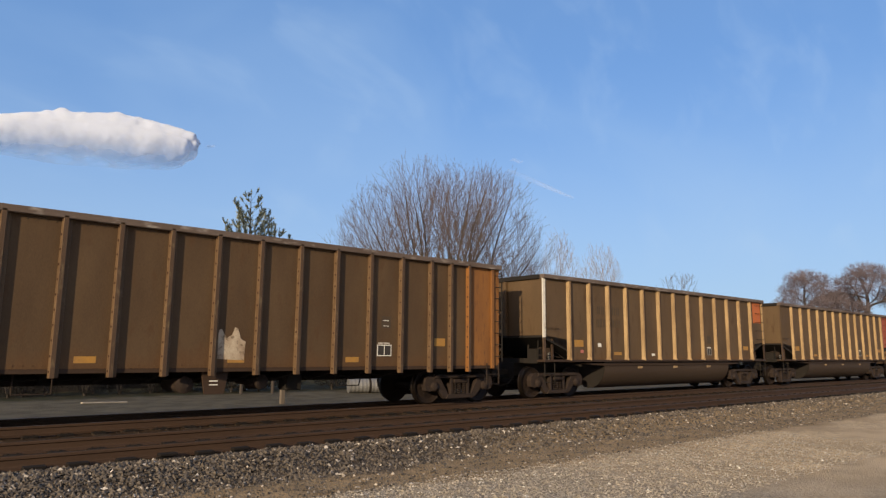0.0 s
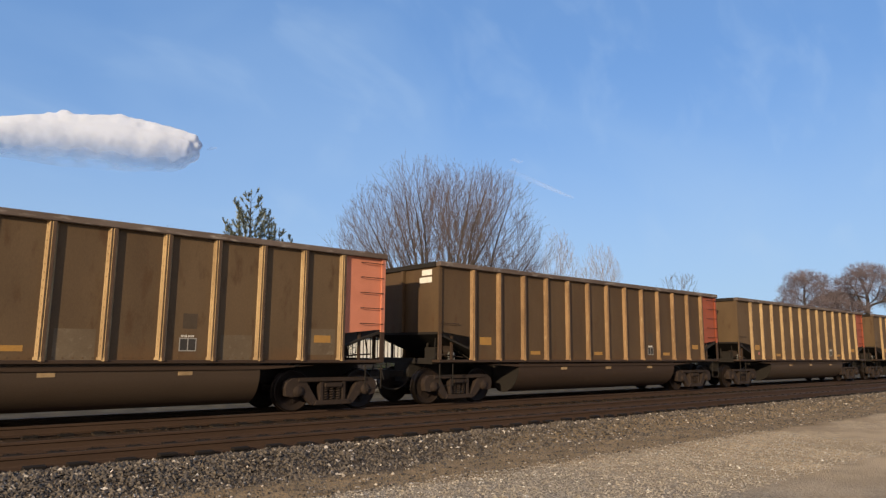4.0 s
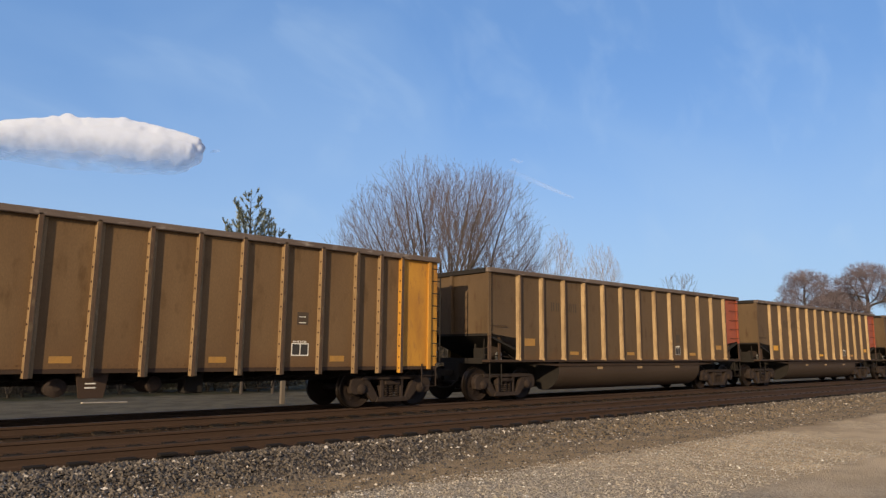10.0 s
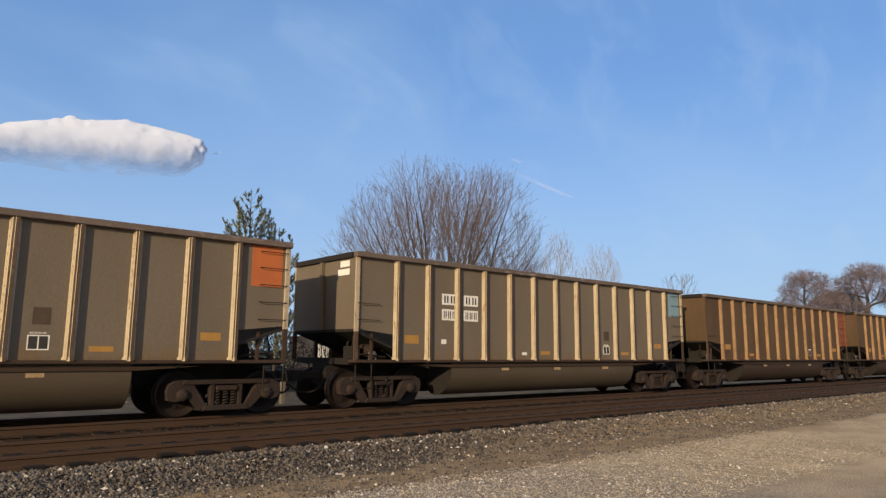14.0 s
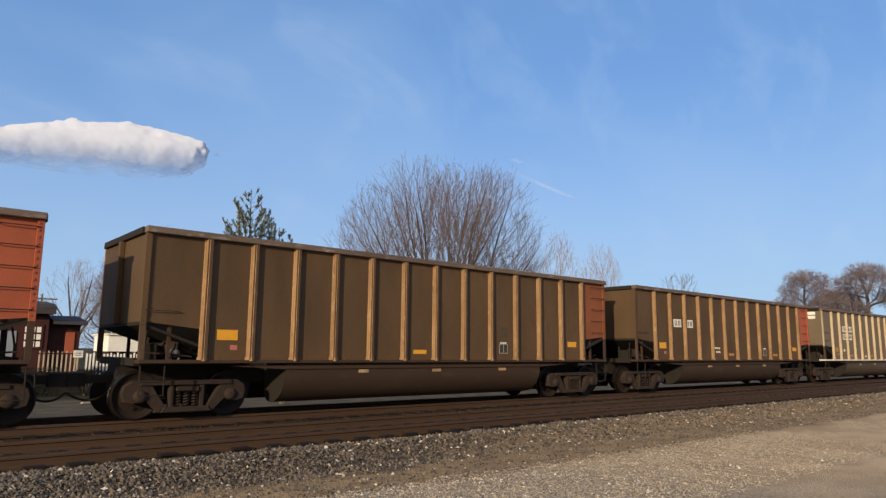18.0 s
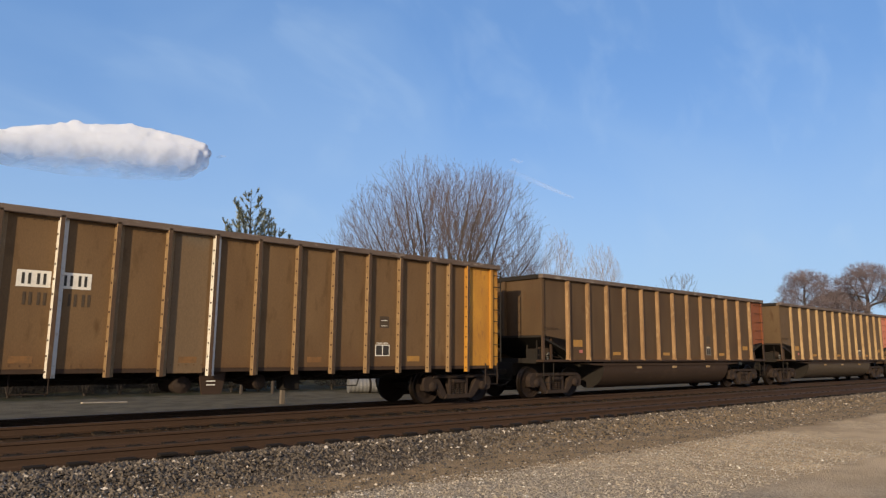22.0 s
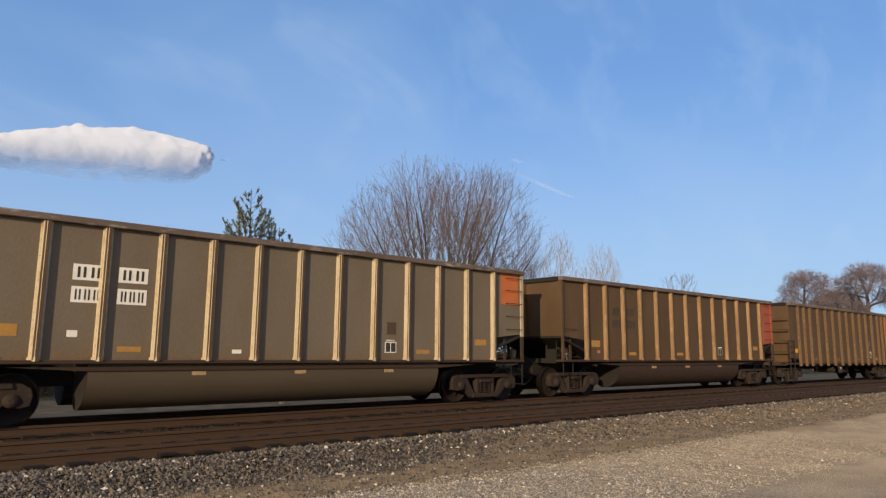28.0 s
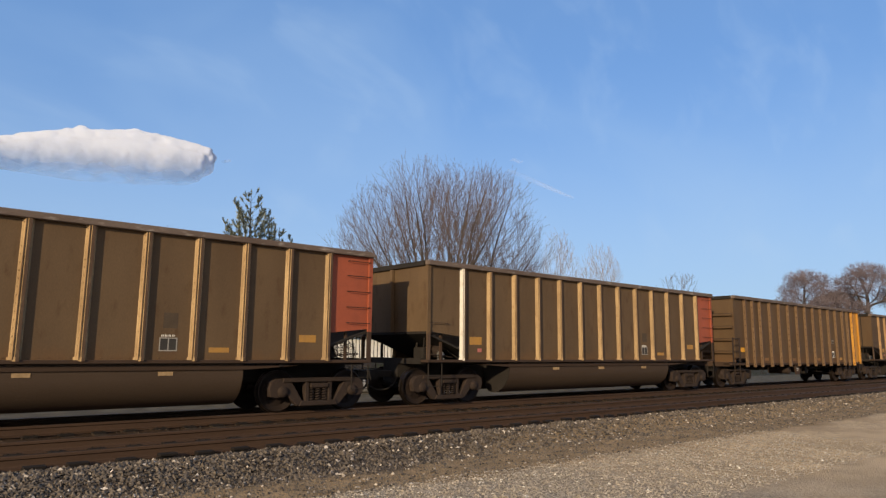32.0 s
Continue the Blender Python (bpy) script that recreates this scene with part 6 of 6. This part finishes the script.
    L(mx.outputs[0], m2.inputs[2])
    L(m2.outputs[0], out.inputs[0])
    return m


def cloud_shape():
    """Large soft masses with many small puffs along the crest, melted into one body."""
    r = random.Random(5)
    bm = bmesh.new()

    def crest(x):
        return float(np.interp(x, (-320, -154, -86, -18, 50, 125, 213, 292, 322), (5, 20, 42, 58, 68, 78, 72, 60, 20)))

    def foot(x):
        return float(np.interp(x, (-320, -147, -5, 136, 240, 298), (-46, -53, -60, -52, -38, -18)))

    def puff(x, y, z, a, b, c):
        bmesh.ops.create_icosphere(bm, subdivisions=2, radius=1, matrix=Matrix.Translation((x, y, z)) @ Matrix.Diagonal((a, b, c, 1)))
    for k in range(26):
        x = -330 + 25 * k
        if x > 270:
            continue
        top, low = crest(x) - 6, foot(x)
        puff(x, r.uniform(-3, 3), (top + low) / 2, min(80, max(26, 296 - x)), 60, (top - low) / 2)
    for x, z, q in ((284, 36, 24), (290, 14, 24), (300, 30, 14), (270, 52, 16), (-34, 40, 22), (-4, 45, 27), (28, 45, 18), (88, 52, 20), (116, 58, 26), (146, 54, 19), (196, 56, 18), (236, 54, 17)):
        puff(x, -10, z, q, 30, q)
    for k in range(240):
        x = r.uniform(-340, 300)
        h = r.uniform(0.9, 1.02)
        q = r.uniform(7, 15)
        z = foot(x) + (crest(x) - foot(x)) * h
        y = -60 * math.sqrt(max(0.0, 1 - (2 * h - 1) ** 2)) * .85
        puff(x, y, z - q * .55 * h, q * 1.5, q, q)
    me = bpy.data.meshes.new("puffs")
    bm.to_mesh(me)
    bm.free()
    tmp = new("puffs", me)
    mod = tmp.modifiers.new("melt", 'REMESH')
    mod.mode, mod.voxel_size = 'VOXEL', 4.0
    sm = tmp.modifiers.new("soft", 'SMOOTH')
    sm.iterations, sm.factor = 6, 0.5
    bpy.context.view_layer.update()
    body = bpy.data.meshes.new_from_object(tmp.evaluated_get(bpy.context.evaluated_depsgraph_get()))
    bpy.data.objects.remove(tmp)
    normals = [v.normal.copy() for v in body.vertices]
    for v, nv in zip(body.vertices, normals):
        f = noise.fractal(Vector(v.co) * 0.03, 0.7, 2.1, 5)
        v.co = v.co + nv * f * 1.6
        v.co.y -= .24 * (v.co.z + 10)      # the base recedes under the crest
    for f in body.polygons:
        f.use_smooth = True
    body.materials.clear()
    return body


def make_cloud():
    c = empty("cloud")
    part("cloud_core", cloud_shape(), cloud_material("cloud_white", 1.0, 1), c)
    bm = bmesh.new()
    for x, z, a, b in ((0, 0, 8, 4), (9, 3, 5, 3), (-7, -3, 6, 3)):
        bmesh.ops.create_icosphere(bm, subdivisions=2, radius=1, matrix=Matrix.Translation((346 + x, 0, 41 + z)) @ Matrix.Diagonal((a, 6, b, 1)))
    part("wisp", bm, cloud_material("cloud_wisp", 0.2, 0.06), c, "faint detached wisp", smooth=True)
    tagged(c, "small white cumulus cloud with a grey base", "cloud")
    return c


cloud = make_cloud()


def cloud_pose(t):
    az, el = 9.6 + 1.4 * t / 32, 15.35 - 1.05 * t / 32
    d = 1900
    return pose(d * math.cos(radians(el)) * math.sin(radians(az)), d * math.cos(radians(el)) * math.cos(radians(az)), d * math.sin(radians(el)), 0, 0, -az)


cloud.matrix_basis = cloud_pose(0)


def make_trail():
    """A short thin vapour trail high over the trees."""
    def at(az, el, d=3000):
        return (d * math.cos(radians(el)) * math.sin(radians(az)), d * math.cos(radians(el)) * math.cos(radians(az)), d * math.sin(radians(el)))
    bm = bmesh.new()
    n = 14
    tube(bm, [at(45.9 + 5.6 * i / n, 15.45 - 2.5 * i / n) for i in range(n + 1)], [4 + 12 * min(1, (i + .3) / 3) * (1 - i / (n + 1)) for i in range(n + 1)], 8)
    tube(bm, [at(46.1 + 1.1 * i / 6, 16.2 + .12 * math.sin(i)) for i in range(7)], [2, 6, 9, 6, 8, 5, 2], 8)
    o = part("vapour_trail", bm, cloud_material("vapour", 0.12, 0.004), None, smooth=True)
    tagged(o, "thin white vapour trail fading across the sky", "vapour trail")


make_trail()


# ---- what moves ----
def motions():
    times = [0.5 * k for k in range(65)]
    for i, car in enumerate(cars):
        walk(car, [(t, pose(car_x(i, t), TRAIN_Y, 0)) for t in times])
    # every wheelset rolls by the same turn; one action for the leading and one for the trailing axle
    made = {}
    for car in cars:
        for truck in [o for o in car.children if o.name.startswith("truck")]:
            for o in [c for c in truck.children if c.name.startswith("wheelset")]:
                key = o.location.x > 0
                if key not in made:
                    x = o.location.x
                    walk(o, [(k / 30, pose(x, 0, WHEEL_R) @ Matrix.Rotation(-run(k / 30) / WHEEL_R, 4, 'Y')) for k in range(961)])
                    made[key] = (o.animation_data.action, o.animation_data.action_slot)
                else:
                    o.rotation_mode = 'QUATERNION'
                    keys = o.animation_data_create()
                    keys.action, keys.action_slot = made[key]
    walk(cloud, [(t, cloud_pose(t)) for t in (0.0, 8.0, 16.0, 24.0, 32.0)])


motions()
